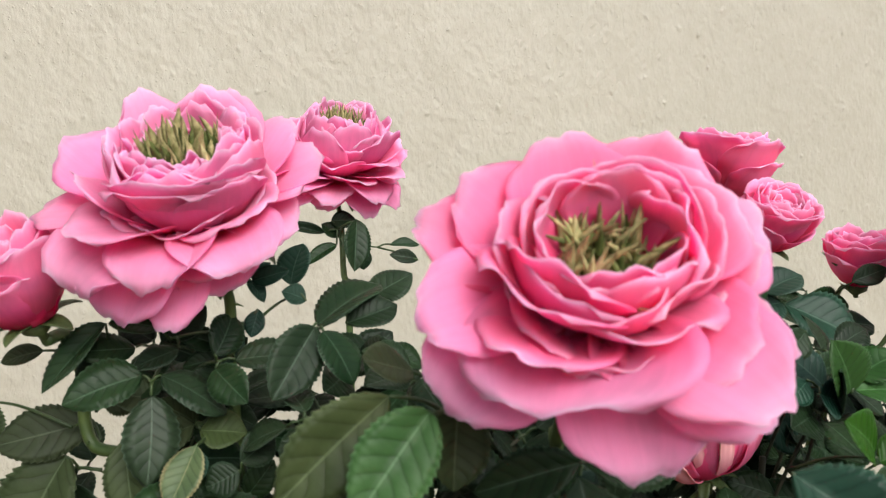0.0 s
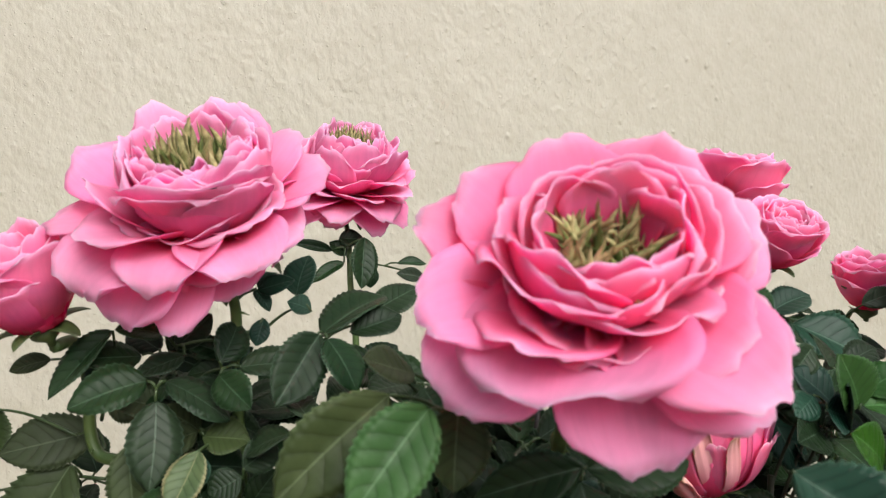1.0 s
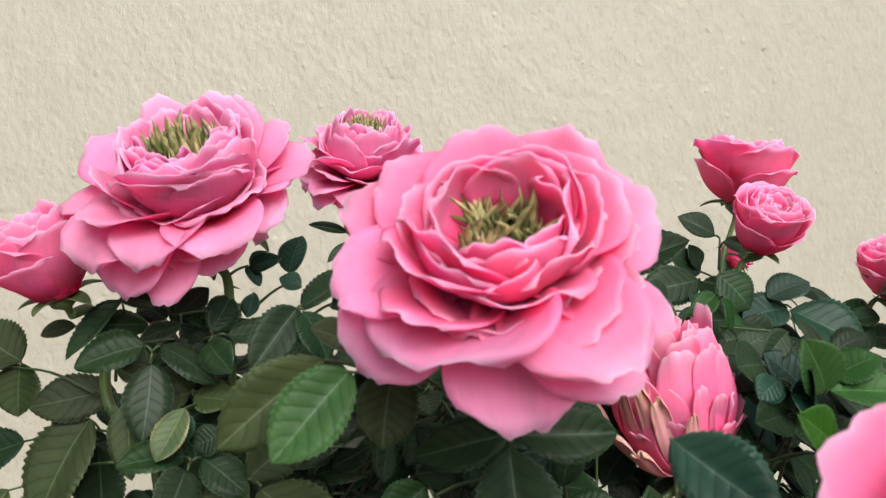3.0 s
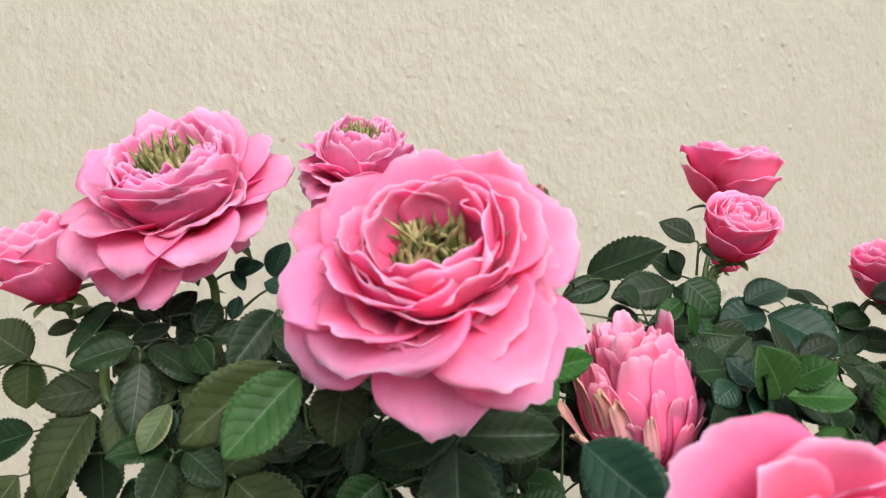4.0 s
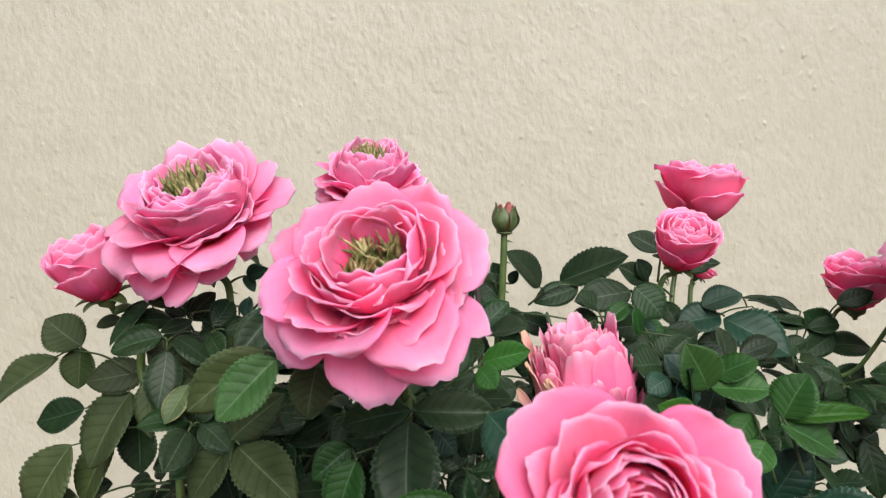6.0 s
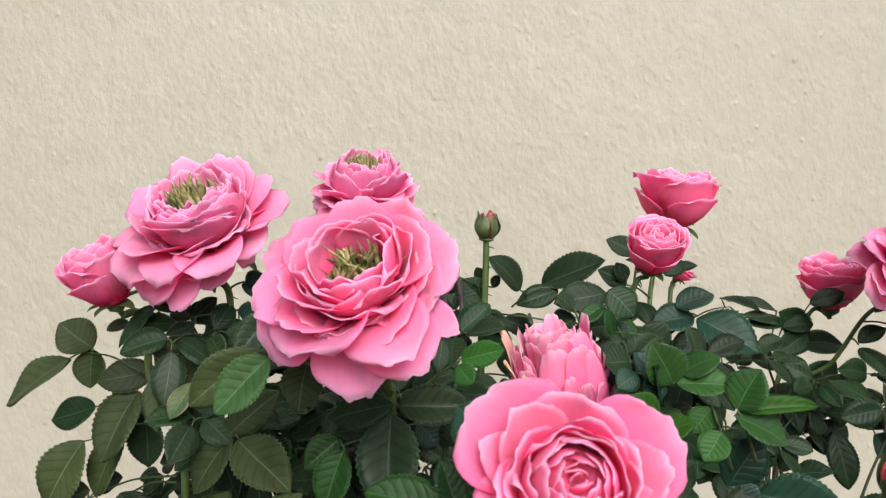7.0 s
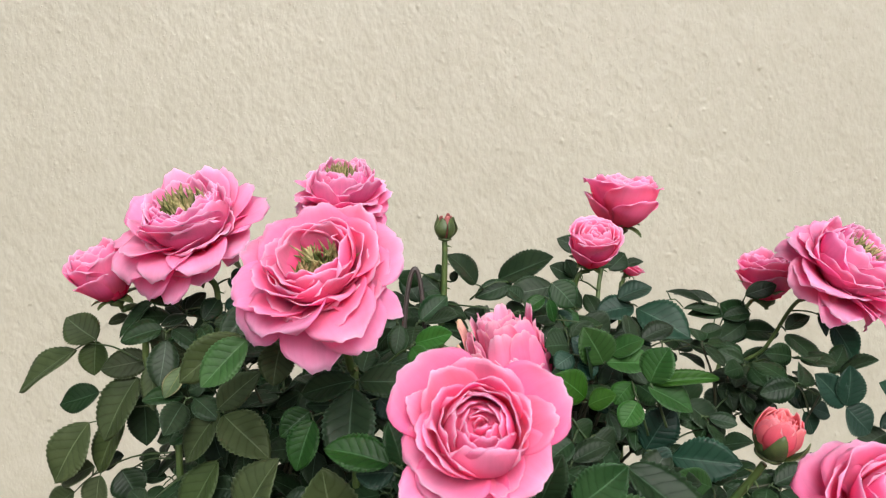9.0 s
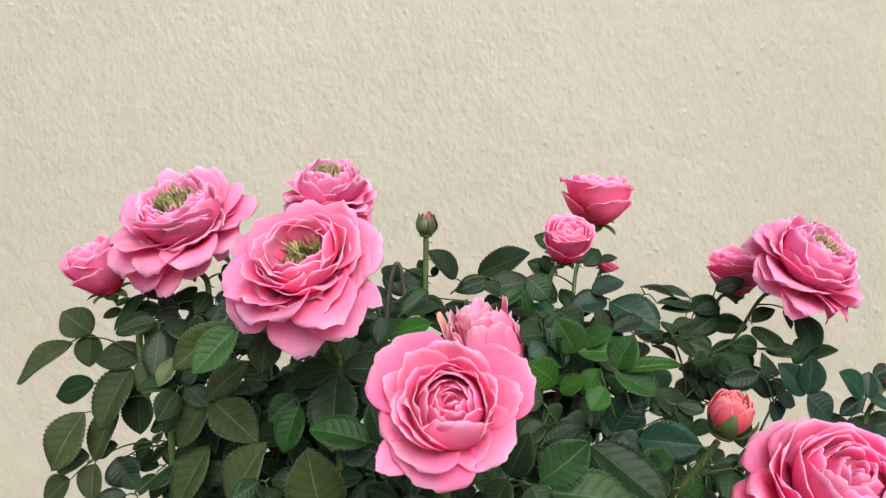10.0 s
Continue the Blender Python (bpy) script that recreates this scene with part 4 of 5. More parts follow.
leaf(plant, (-0.0455, 0.3100, 0.4206), [
    ((-0.1085, 0.3300, 0.4028), (-0.1349, 0.3320, 0.3899), 0.0201, 4),
    ((-0.1227, 0.3300, 0.3837), (-0.1431, 0.3300, 0.3680), 0.0229, -8),
    ((-0.1023, 0.3260, 0.3973), (-0.1051, 0.3220, 0.3696), 0.0251, 16),
    ((-0.1053, 0.3380, 0.4000), (-0.0903, 0.3380, 0.4088), 0.0164, -14, LEAF_DARK)], LEAF_OLIVE)
leaf(plant, (-0.0455, 0.3100, 0.4164), [
    ((-0.0897, 0.3320, 0.3995), (-0.0765, 0.3280, 0.3792), 0.0267, 8, LEAF_DARK),
    ((-0.0752, 0.3340, 0.4014), (-0.0624, 0.3340, 0.4115), 0.0149, -12, LEAF_DARK)], LEAF_OLIVE)
leaf(plant, (-0.0389, 0.3100, 0.4323), [
    ((-0.0460, 0.3250, 0.4299), (-0.0615, 0.3250, 0.4243), 0.0145, 6, LEAF_DARK)], LEAF_OLIVE)
leaf(plant, (-0.0647, 0.3100, 0.5115), [
    ((-0.0811, 0.3300, 0.5121), (-0.0978, 0.3320, 0.5075), 0.0089, -8)], LEAF_OLIVE)
leaf(plant, (-0.0557, 0.3100, 0.5197), [
    ((-0.0513, 0.2960, 0.5284), (-0.0733, 0.2920, 0.5046), 0.0139, 12, LEAF_DARK),
    ((-0.0512, 0.3040, 0.5137), (-0.0633, 0.3020, 0.5014), 0.0131, -6, LEAF_DARK)], LEAF_OLIVE)
leaf(plant, (-0.0577, 0.3100, 0.4910), [
    ((-0.0535, 0.2960, 0.5009), (-0.0352, 0.2940, 0.5013), 0.0164, 10)], LEAF_OLIVE)

plant = rose_plant('rose shoot with a small ruffled bloom near the wall', (0.0700, 0.4000, -0.0100), (0.0642, 0.4165, 0.2468), (0.0594, 0.4300, 0.4935), (0.0568, 0.4400, 0.5308), (0.0562, 0.4480, 0.5587), (0.0550, 0.4639, 0.5767))
full_bloom(plant, 'ruffled pink bloom with browning lower petals', (0.0552, 0.4580, 0.5894), (0.02, -0.42, 0.9), 0.042, 41, droop=11, aged=True, fine=1.3, heart=0.31, tuft_height=0.45, tall=1.12, sink=-0.14)
leaf(plant, (0.0562, 0.4470, 0.5552), [
    ((0.0633, 0.4300, 0.5628), (0.0612, 0.4200, 0.5336), 0.0171, -18),
    ((0.0492, 0.4400, 0.5616), (0.0642, 0.4400, 0.5619), 0.0118, 14),
    ((0.0452, 0.4400, 0.5546), (0.0211, 0.4400, 0.5593), 0.0071, -16),
    ((0.0519, 0.4350, 0.5479), (0.0331, 0.4300, 0.5377), 0.0096, 3)], LEAF_DARK)
leaf(plant, (0.0565, 0.4440, 0.5448), [
    ((0.0850, 0.4400, 0.5476), (0.1034, 0.4400, 0.5476), 0.0086, -16),
    ((0.0539, 0.4400, 0.5518), (0.0438, 0.4400, 0.5603), 0.0107, -4),
    ((0.0661, 0.4300, 0.5458), (0.0678, 0.4300, 0.5329), 0.0104, 2),
    ((0.1005, 0.4300, 0.5387), (0.0831, 0.4300, 0.5423), 0.0094, -18)], LEAF_DARK)

plant = rose_plant('rose shoot with the largest ruffled pink bloom', (0.1000, 0.2200, -0.0100), (0.0961, 0.2118, 0.2405), (0.0929, 0.2050, 0.4810), (0.0910, 0.2000, 0.5064), (0.0850, 0.1680, 0.5397), r1=0.0023)
full_bloom(plant, 'large ruffled pink bloom with a deep green heart', (0.0845, 0.1620, 0.5560), (-0.30, -0.68, 0.66), 0.0425, 21, bowl=0.9, fine=0.85, heart=0.30, tuft_height=0.46, tall=0.74, sink=0.06, splay=0.8, broad=1.15, frill=False,
           fill=((6, 0.76, 0.16, 0.90, 4, 26), (6, 0.62, 0.34, 0.84, 18, 20)), outer=[
    (-78, 1.06, -0.13, 0.86, -18, 16, 0.01),
    (-137, 1.12, -0.02, 0.76, -13, 33, -0.33),
    (-45, 1.10, -0.01, 0.79, -11, 18, 0.02),
    (-19, 1.06, -0.00, 0.40, -8, 13, -0.01),
    (26, 0.94, 0.20, 0.96, 2, 11, 0.14),
    (-106, 0.95, 0.29, 1.36, 2, 2, 0.32),
    (-50, 1.13, 0.32, 0.84, -6, 15, -0.02),
    (-157, 1.02, 0.34, 0.68, -6, 39, -0.23)] + [
    (171, 1.06, 0.40, 0.69, 3, 14, -0.00),
    (154, 0.90, 0.46, 0.80, 6, 13, 0.01),
    (109, 0.79, 0.49, 0.91, 9, 12, 0.03),
    (64, 0.81, 0.50, 0.79, 13, 6, 0.04),
    (31, 0.73, 0.44, 0.99, 4, 14, -0.01),
    (-45, 0.88, 0.36, 0.79, 3, 15, 0.16),
    (-16, 0.84, 0.24, 0.44, 12, 14, -0.08),
    (2, 0.76, 0.41, 0.51, 11, 19, 0.09)] + [
    (-82, 0.68, 0.34, 0.70, 22, -4, 0.37),
    (-122, 0.81, 0.44, 0.82, 18, 17, 0.19),
    (-135, 0.62, 0.64, 0.97, 25, 18, 0.22),
    (175, 0.56, 0.58, 0.62, 23, 13, -0.11),
    (-65, 0.62, 0.50, 0.93, 24, 14, -0.31),
    (-137, 0.46, 0.57, 0.62, 29, 4, -0.13),
    (-36, 0.50, 0.50, 0.74, 31, 5, -0.14),
    (21, 0.57, 0.51, 0.92, 22, 10, 0.12)])
leaf(plant, (0.0508, 0.2163, 0.4070), [
    ((0.0289, 0.2000, 0.4180), (0.0498, 0.2000, 0.4554), 0.0309, -21)], LEAF_OLIVE)
leaf(plant, (0.0669, 0.2109, 0.5114), [
    ((0.0468, 0.2050, 0.5275), (0.0310, 0.2000, 0.5334), 0.0159, 21)], LEAF_OLIVE)
leaf(plant, (0.0575, 0.1952, 0.5152), [
    ((0.0355, 0.1820, 0.5271), (0.0064, 0.1750, 0.5032), 0.0209, -22)], LEAF_OLIVE)
leaf(plant, (0.0646, 0.1855, 0.5170), [
    ((0.0431, 0.1670, 0.5267), (0.0222, 0.1580, 0.5058), 0.0196, -9)], LEAF_FRESH)
leaf(plant, (0.0777, 0.1993, 0.5108), [
    ((0.0559, 0.1880, 0.5223), (0.0531, 0.1800, 0.5007), 0.0190, -9)], LEAF_OLIVE)
leaf(plant, (0.0915, 0.2013, 0.5001), [
    ((0.0941, 0.1900, 0.5012), (0.0634, 0.1970, 0.4926), 0.0165, -19),
    ((0.0964, 0.1920, 0.5007), (0.1295, 0.1900, 0.5020), 0.0197, 8),
    ((0.0935, 0.1900, 0.4978), (0.0944, 0.1600, 0.4632), 0.0274, 2)], LEAF_DARK)
leaf(plant, (0.0929, 0.2050, 0.4810), [
    ((0.1048, 0.2200, 0.4841), (0.1152, 0.2200, 0.4726), 0.0153, 3)], LEAF_BLUE)
leaf(plant, (0.0929, 0.2050, 0.4810), [
    ((0.0723, 0.1900, 0.4798), (0.0631, 0.1830, 0.4549), 0.0186, 4),
    ((0.0690, 0.2000, 0.4813), (0.0529, 0.1950, 0.4695), 0.0166, -18)], LEAF_GREEN)
leaf(plant, (0.1045, 0.2191, 0.4985), [
    ((0.1255, 0.2150, 0.5175), (0.1462, 0.2100, 0.5235), 0.0131, 14),
    ((0.1231, 0.2100, 0.5154), (0.1304, 0.2000, 0.5097), 0.0117, 18)], LEAF_FRESH)
leaf(plant, (0.0931, 0.1857, 0.4144), [
    ((0.0928, 0.1500, 0.4299), (0.0839, 0.1400, 0.4702), 0.0308, -10)], LEAF_OLIVE)

plant = rose_plant('rose shoot with a closed green bud', (0.1500, 0.3000, -0.0100), (0.1454, 0.3000, 0.2496), (0.1416, 0.3000, 0.4993), (0.1431, 0.3040, 0.5300), (0.1434, 0.3040, 0.5613), (0.1432, 0.3041, 0.5703), r1=0.0020)
green_bud(plant, 'closed green rose bud with a dark red tip', (0.1433, 0.3040, 0.5725), (0.03, -0.05, 1), 0.0082)
leaf(plant, (0.1626, 0.3313, 0.5269), [
    ((0.1652, 0.3070, 0.5407), (0.1473, 0.3050, 0.5626), 0.0241, 21),
    ((0.1931, 0.3350, 0.5388), (0.1659, 0.3300, 0.5295), 0.0166, -5),
    ((0.1841, 0.3470, 0.5402), (0.2212, 0.3300, 0.5599), 0.0251, -1)], LEAF_DARK)
leaf(plant, (0.1427, 0.3030, 0.5223), [
    ((0.1412, 0.3000, 0.5250), (0.1595, 0.3000, 0.5195), 0.0170, -17),
    ((0.1410, 0.3000, 0.5149), (0.1604, 0.3000, 0.5123), 0.0145, -3),
    ((0.1396, 0.3000, 0.5274), (0.1309, 0.3000, 0.5365), 0.0128, -1)], LEAF_DARK)
leaf(plant, (0.1432, 0.3040, 0.5418), [
    ((0.1422, 0.3100, 0.5328), (0.1290, 0.3100, 0.5466), 0.0192, -22),
    ((0.1429, 0.3150, 0.5447), (0.1383, 0.3150, 0.5538), 0.0088, 4),
    ((0.1483, 0.3100, 0.5419), (0.1523, 0.3100, 0.5501), 0.0069, -15),
    ((0.1219, 0.3000, 0.5507), (0.1180, 0.3000, 0.5385), 0.0166, -14)], LEAF_DARK)

plant = rose_plant('rose shoot with a withered pink bloom', (0.1300, 0.2600, -0.0100), (0.1376, 0.2573, 0.2279), (0.1430, 0.2550, 0.4000), (0.1560, 0.2600, 0.4260), (0.1760, 0.2680, 0.4400), (0.1950, 0.2722, 0.4515), r1=0.0019)
withered_bloom(plant, 'faded pink bloom with dry tan petal rims', (0.1945, 0.2720, 0.4570), (-0.28, -0.08, 1.0), 0.0240, 61, spin=74)
leaf(plant, (0.2104, 0.2420, 0.4695), [
    ((0.2215, 0.2100, 0.4871), (0.2046, 0.2050, 0.5024), 0.0208, -7),
    ((0.2232, 0.2100, 0.4837), (0.2376, 0.2050, 0.4911), 0.0154, -16)], LEAF_FRESH)
leaf(plant, (0.1500, 0.2575, 0.4140), [
    ((0.1580, 0.2800, 0.4892), (0.1694, 0.2800, 0.5015), 0.0152, -22),
    ((0.1489, 0.2700, 0.4916), (0.1331, 0.2700, 0.4883), 0.0157, -19)], LEAF_DARK)

plant = rose_plant('rose shoot with a classic pink rose', (0.1400, 0.1600, -0.0100), (0.1474, 0.1435, 0.2271), (0.1534, 0.1300, 0.4541), (0.1545, 0.1000, 0.4839), (0.1522, 0.0896, 0.4966), r1=0.0023)
spiral_rose(plant, 'open pink rose with a wound heart', (0.1525, 0.0810, 0.5045), (-0.03, -0.86, 0.50), 0.0305, 31, outer=[
    (137, 1.21, 0.45, 1.42, 5, 16, 0.01),
    (32, 1.20, 0.42, 1.20, 4, 16, 0.01),
    (-141, 1.17, 0.42, 0.56, -2, 6, -0.01),
    (-110, 0.99, 0.34, 1.26, -11, 21, 0.00),
    (-38, 0.92, 0.50, 1.04, 0, 18, -0.03),
    (12, 0.91, 0.60, 0.74, 9, 22, 0.02),
    (159, 0.92, 0.58, 0.56, 7, 21, 0.01),
    (-141, 0.87, 0.49, 1.45, 8, 17, 0.23)] + [
    (86, 0.82, 0.72, 1.17, 17, 10, -0.15),
    (130, 0.82, 0.72, 0.89, 17, 18, 0.01),
    (-64, 0.68, 0.50, 0.75, 12, 40, 0.14),
    (4, 0.57, 0.73, 1.08, 24, 10, -0.17),
    (200, 0.66, 0.80, 0.95, 22, 34, 0.05),
    (206, 0.57, 0.85, 1.05, 28, 30, 0.05),
    (212, 0.46, 0.90, 1.05, 36, 24, 0.05),
    (186, 0.40, 0.92, 0.75, 36, 10, 0.0),
    (-12, 0.50, 0.86, 0.85, 34, 14, 0.0),
    (24, 0.40, 0.92, 0.80, 36, 10, 0.0),
    (110, 0.44, 0.90, 0.85, 36, 8, 0.0),
    (60, 0.38, 0.93, 0.75, 38, 8, 0.0),
    (135, 0.33, 0.94, 0.65, 38, 8, 0.0),
    (80, 0.31, 0.95, 0.6, 38, 8, 0.0),
    (-84, 0.28, 0.97, 1.55, 54, 0, 0.0),
    (72, 0.54, 0.84, 0.91, 27, 14, -0.07),
    (148, 0.58, 0.84, 0.87, 25, 20, 0.01)])
leaf(plant, (0.1389, 0.1365, 0.4589), [
    ((0.1162, 0.1250, 0.4800), (0.0865, 0.1300, 0.4855), 0.0186, 7),
    ((0.1216, 0.1300, 0.4770), (0.1157, 0.1350, 0.4964), 0.0132, 9)], LEAF_GREEN)
leaf(plant, (0.1385, 0.1397, 0.4547), [
    ((0.1181, 0.1300, 0.4737), (0.1006, 0.1300, 0.4736), 0.0153, -11)], LEAF_BLUE)
leaf(plant, (0.1331, 0.1358, 0.4943), [
    ((0.1209, 0.1370, 0.5166), (0.1372, 0.1150, 0.5055), 0.0192, 21)], LEAF_BLUE)
leaf(plant, (0.1761, 0.1226, 0.4563), [
    ((0.1954, 0.1050, 0.4687), (0.2155, 0.1000, 0.4884), 0.0203, 13),
    ((0.1990, 0.1000, 0.4665), (0.2384, 0.0950, 0.4623), 0.0225, -10)], LEAF_GREEN)
leaf(plant, (0.1627, 0.1230, 0.4598), [
    ((0.1816, 0.1100, 0.4687), (0.1894, 0.1050, 0.4906), 0.0160, 6),
    ((0.1799, 0.1000, 0.4711), (0.1725, 0.1000, 0.4570), 0.0152, 10),
    ((0.1901, 0.1000, 0.4686), (0.1945, 0.0950, 0.4591), 0.0156, -10)], LEAF_DARK)

plant = rose_plant('rose shoot with a cupped pink bloom', (0.2400, 0.3000, -0.0100), (0.2502, 0.3275, 0.2449), (0.2586, 0.3500, 0.4898), (0.2639, 0.3700, 0.5187), (0.2691, 0.3800, 0.5456), (0.2853, 0.3960, 0.5720), r1=0.0014)
cup_rose(plant, 'half-open pink rose, seen from below', (0.2860, 0.3950, 0.5800), (0.08, -0.12, 0.98), 0.0298, 81, height=1.5, flare=0.9, spin=60)
leaf(plant, (0.2658, 0.3738, 0.5288), [
    ((0.2445, 0.3600, 0.5391), (0.2248, 0.3600, 0.5500), 0.0161, -14),
    ((0.2433, 0.3600, 0.5408), (0.2371, 0.3600, 0.5550), 0.0129, 4)], LEAF_DARK)
leaf(plant, (0.2711, 0.3820, 0.5489), [
    ((0.2707, 0.3600, 0.5472), (0.2851, 0.3700, 0.5604), 0.0169, 19),
    ((0.2908, 0.4000, 0.5481), (0.3082, 0.4000, 0.5516), 0.0081, 2)], LEAF_DARK)
leaf(plant, (0.2690, 0.3655, 0.5025), [
    ((0.2711, 0.3350, 0.5283), (0.2953, 0.3350, 0.5383), 0.0206, -15),
    ((0.2825, 0.3350, 0.5225), (0.2543, 0.3300, 0.5178), 0.0226, 3),
    ((0.2852, 0.3350, 0.5226), (0.3175, 0.3130, 0.5047), 0.0311, 4)], LEAF_BLUE)
leaf(plant, (0.2995, 0.3714, 0.4816), [
    ((0.2963, 0.3400, 0.5046), (0.2717, 0.3400, 0.5057), 0.0201, -9),
    ((0.3376, 0.3700, 0.4884), (0.3570, 0.3700, 0.4813), 0.0188, -22),
    ((0.3301, 0.3700, 0.4882), (0.3143, 0.3700, 0.4990), 0.0199, -5)], LEAF_DARK)
leaf(plant, (0.2606, 0.3575, 0.5007), [
    ((0.2852, 0.3500, 0.5009), (0.2924, 0.3400, 0.4814), 0.0220, 15)], LEAF_BLUE)
leaf(plant, (0.2963, 0.3544, 0.4570), [
    ((0.3161, 0.3800, 0.5108), (0.3410, 0.3800, 0.5029), 0.0223, -3),
    ((0.3140, 0.3100, 0.4596), (0.3370, 0.3000, 0.4405), 0.0291, -21),
    ((0.3217, 0.3200, 0.4528), (0.3125, 0.3200, 0.4742), 0.0246, -9)], LEAF_DARK)

plant = rose_plant('rose shoot with an opening pink bud', (0.2200, 0.2800, -0.0100), (0.2242, 0.2910, 0.2494), (0.2277, 0.3000, 0.4987), (0.2313, 0.3050, 0.5267), (0.2344, 0.3020, 0.5475), (0.2418, 0.3051, 0.5510), r1=0.0014)
cup_rose(plant, 'opening pink rose bud with a wound heart', (0.2420, 0.3020, 0.5561), (0.04, -0.52, 0.85), 0.0198, 91, height=1.7, flare=0.74, sepal_rise=(40, -10))
leaf(plant, (0.2325, 0.3039, 0.5345), [
    ((0.2202, 0.3150, 0.5396), (0.1868, 0.3100, 0.5336), 0.0213, -11),
    ((0.2223, 0.3180, 0.5367), (0.2407, 0.3180, 0.5254), 0.0220, 3)], LEAF_DARK)
leaf(plant, (0.2123, 0.3096, 0.5106), [
    ((0.1880, 0.2800, 0.5237), (0.1773, 0.2800, 0.5079), 0.0162, 16),
    ((0.1927, 0.2800, 0.5225), (0.2065, 0.2800, 0.5120), 0.0183, 19),
    ((0.1967, 0.3000, 0.5311), (0.1864, 0.3000, 0.5391), 0.0144, 14)], LEAF_DARK)
leaf(plant, (0.2358, 0.2761, 0.4892), [
    ((0.2383, 0.2400, 0.5000), (0.2262, 0.2350, 0.5234), 0.0242, -16),
    ((0.2426, 0.2420, 0.5061), (0.2622, 0.2400, 0.5168), 0.0183, -20),
    ((0.2403, 0.2400, 0.5017), (0.2670, 0.2320, 0.5039), 0.0208, -13)], LEAF_FRESH)
leaf(plant, (0.2279, 0.2826, 0.4883), [
    ((0.2206, 0.2450, 0.5054), (0.2097, 0.2400, 0.4983), 0.0135, -9),
    ((0.2230, 0.2400, 0.5013), (0.2355, 0.2400, 0.4956), 0.0177, 6),
    ((0.2403, 0.2550, 0.4977), (0.2229, 0.2600, 0.5131), 0.0189, -6)], LEAF_BLUE)
leaf(plant, (0.2308, 0.3044, 0.5232), [
    ((0.2223, 0.3000, 0.5233), (0.2027, 0.2950, 0.5212), 0.0151, -22),
    ((0.2242, 0.3000, 0.5245), (0.2335, 0.2950, 0.5134), 0.0130, 17)], LEAF_GREEN)
leaf(plant, (0.2286, 0.3013, 0.5057), [
    ((0.2200, 0.2550, 0.5083), (0.2047, 0.2500, 0.5099), 0.0238, -1),
    ((0.2223, 0.2800, 0.5158), (0.2075, 0.2800, 0.5120), 0.0167, -4),
    ((0.2281, 0.2900, 0.5066), (0.2412, 0.2900, 0.5162), 0.0177, 2)], LEAF_DARK)
leaf(plant, (0.2084, 0.3048, 0.5089), [
    ((0.2373, 0.2650, 0.5211), (0.2231, 0.2600, 0.5103), 0.0129, -18),
    ((0.1420, 0.2950, 0.5289), (0.1568, 0.2900, 0.5227), 0.0143, -18)], LEAF_DARK)
leaf(plant, (0.2433, 0.3378, 0.5425), [
    ((0.2495, 0.3550, 0.5604), (0.2298, 0.3600, 0.5715), 0.0152, -17),
    ((0.2443, 0.3350, 0.5582), (0.2631, 0.3300, 0.5531), 0.0159, -9)], LEAF_DARK)
leaf(plant, (0.2308, 0.3044, 0.5232), [
    ((0.2202, 0.3000, 0.5217), (0.2014, 0.3000, 0.5212), 0.0152, 15),
    ((0.2195, 0.3000, 0.5233), (0.2285, 0.2950, 0.5126), 0.0134, 18),
    ((0.2194, 0.3050, 0.5256), (0.2125, 0.3100, 0.5336), 0.0076, -7)], LEAF_BLUE)
leaf(plant, (0.2291, 0.3019, 0.5092), [
    ((0.2196, 0.2850, 0.5232), (0.2005, 0.2800, 0.5230), 0.0149, -22),
    ((0.2233, 0.2700, 0.5080), (0.2068, 0.2600, 0.4975), 0.0247, 16)], LEAF_DARK)
leaf(plant, (0.2286, 0.3013, 0.5057), [
    ((0.2262, 0.2800, 0.5029), (0.2062, 0.2750, 0.5124), 0.0224, 1),
    ((0.2294, 0.2800, 0.4999), (0.2148, 0.2800, 0.4905), 0.0153, 1),
    ((0.2517, 0.3000, 0.5147), (0.2296, 0.3000, 0.5125), 0.0177, 17)], LEAF_DARK)
leaf(plant, (0.2304, 0.3038, 0.5197), [
    ((0.2000, 0.3100, 0.5244), (0.1844, 0.3100, 0.5203), 0.0181, 7),
    ((0.2027, 0.3000, 0.5200), (0.1972, 0.3000, 0.5045), 0.0155, -14),
    ((0.2415, 0.3100, 0.5189), (0.2596, 0.3100, 0.5071), 0.0221, 15),
    ((0.2415, 0.3200, 0.5234), (0.2292, 0.3200, 0.5334), 0.0166, 8)], LEAF_DARK)
leaf(plant, (0.2336, 0.3028, 0.5423), [
    ((0.2136, 0.2850, 0.5444), (0.2286, 0.2800, 0.5299), 0.0208, 14)], LEAF_DARK)
leaf(plant, (0.2219, 0.3040, 0.5230), [
    ((0.2093, 0.2700, 0.5354), (0.2144, 0.2700, 0.5210), 0.0100, -14),
    ((0.2079, 0.2750, 0.5361), (0.1937, 0.2700, 0.5277), 0.0109, 2)], LEAF_GREEN)

leaf(plant, (0.2290, 0.3020, 0.5080), [
    ((0.2350, 0.3010, 0.5000), (0.2590, 0.2930, 0.4930), 0.0220, -8),
    ((0.2350, 0.2990, 0.4940), (0.2540, 0.2880, 0.4560), 0.0260, 10)], LEAF_BLUE)

plant = rose_plant('rose shoot with a pink bud in dark sepals', (0.3600, 0.3800, -0.0100), (0.3674, 0.3965, 0.2173), (0.3735, 0.4100, 0.4346), (0.3919, 0.4200, 0.4831), (0.4099, 0.4280, 0.5151), (0.4239, 0.4282, 0.5105))
cup_rose(plant, 'pink rose bud held in dark green sepals', (0.4232, 0.4270, 0.5184), (-0.08, -0.15, 0.98), 0.0285, 101, height=1.5, flare=0.8, sepal_rise=(60, 30), sepal_len=1.0)
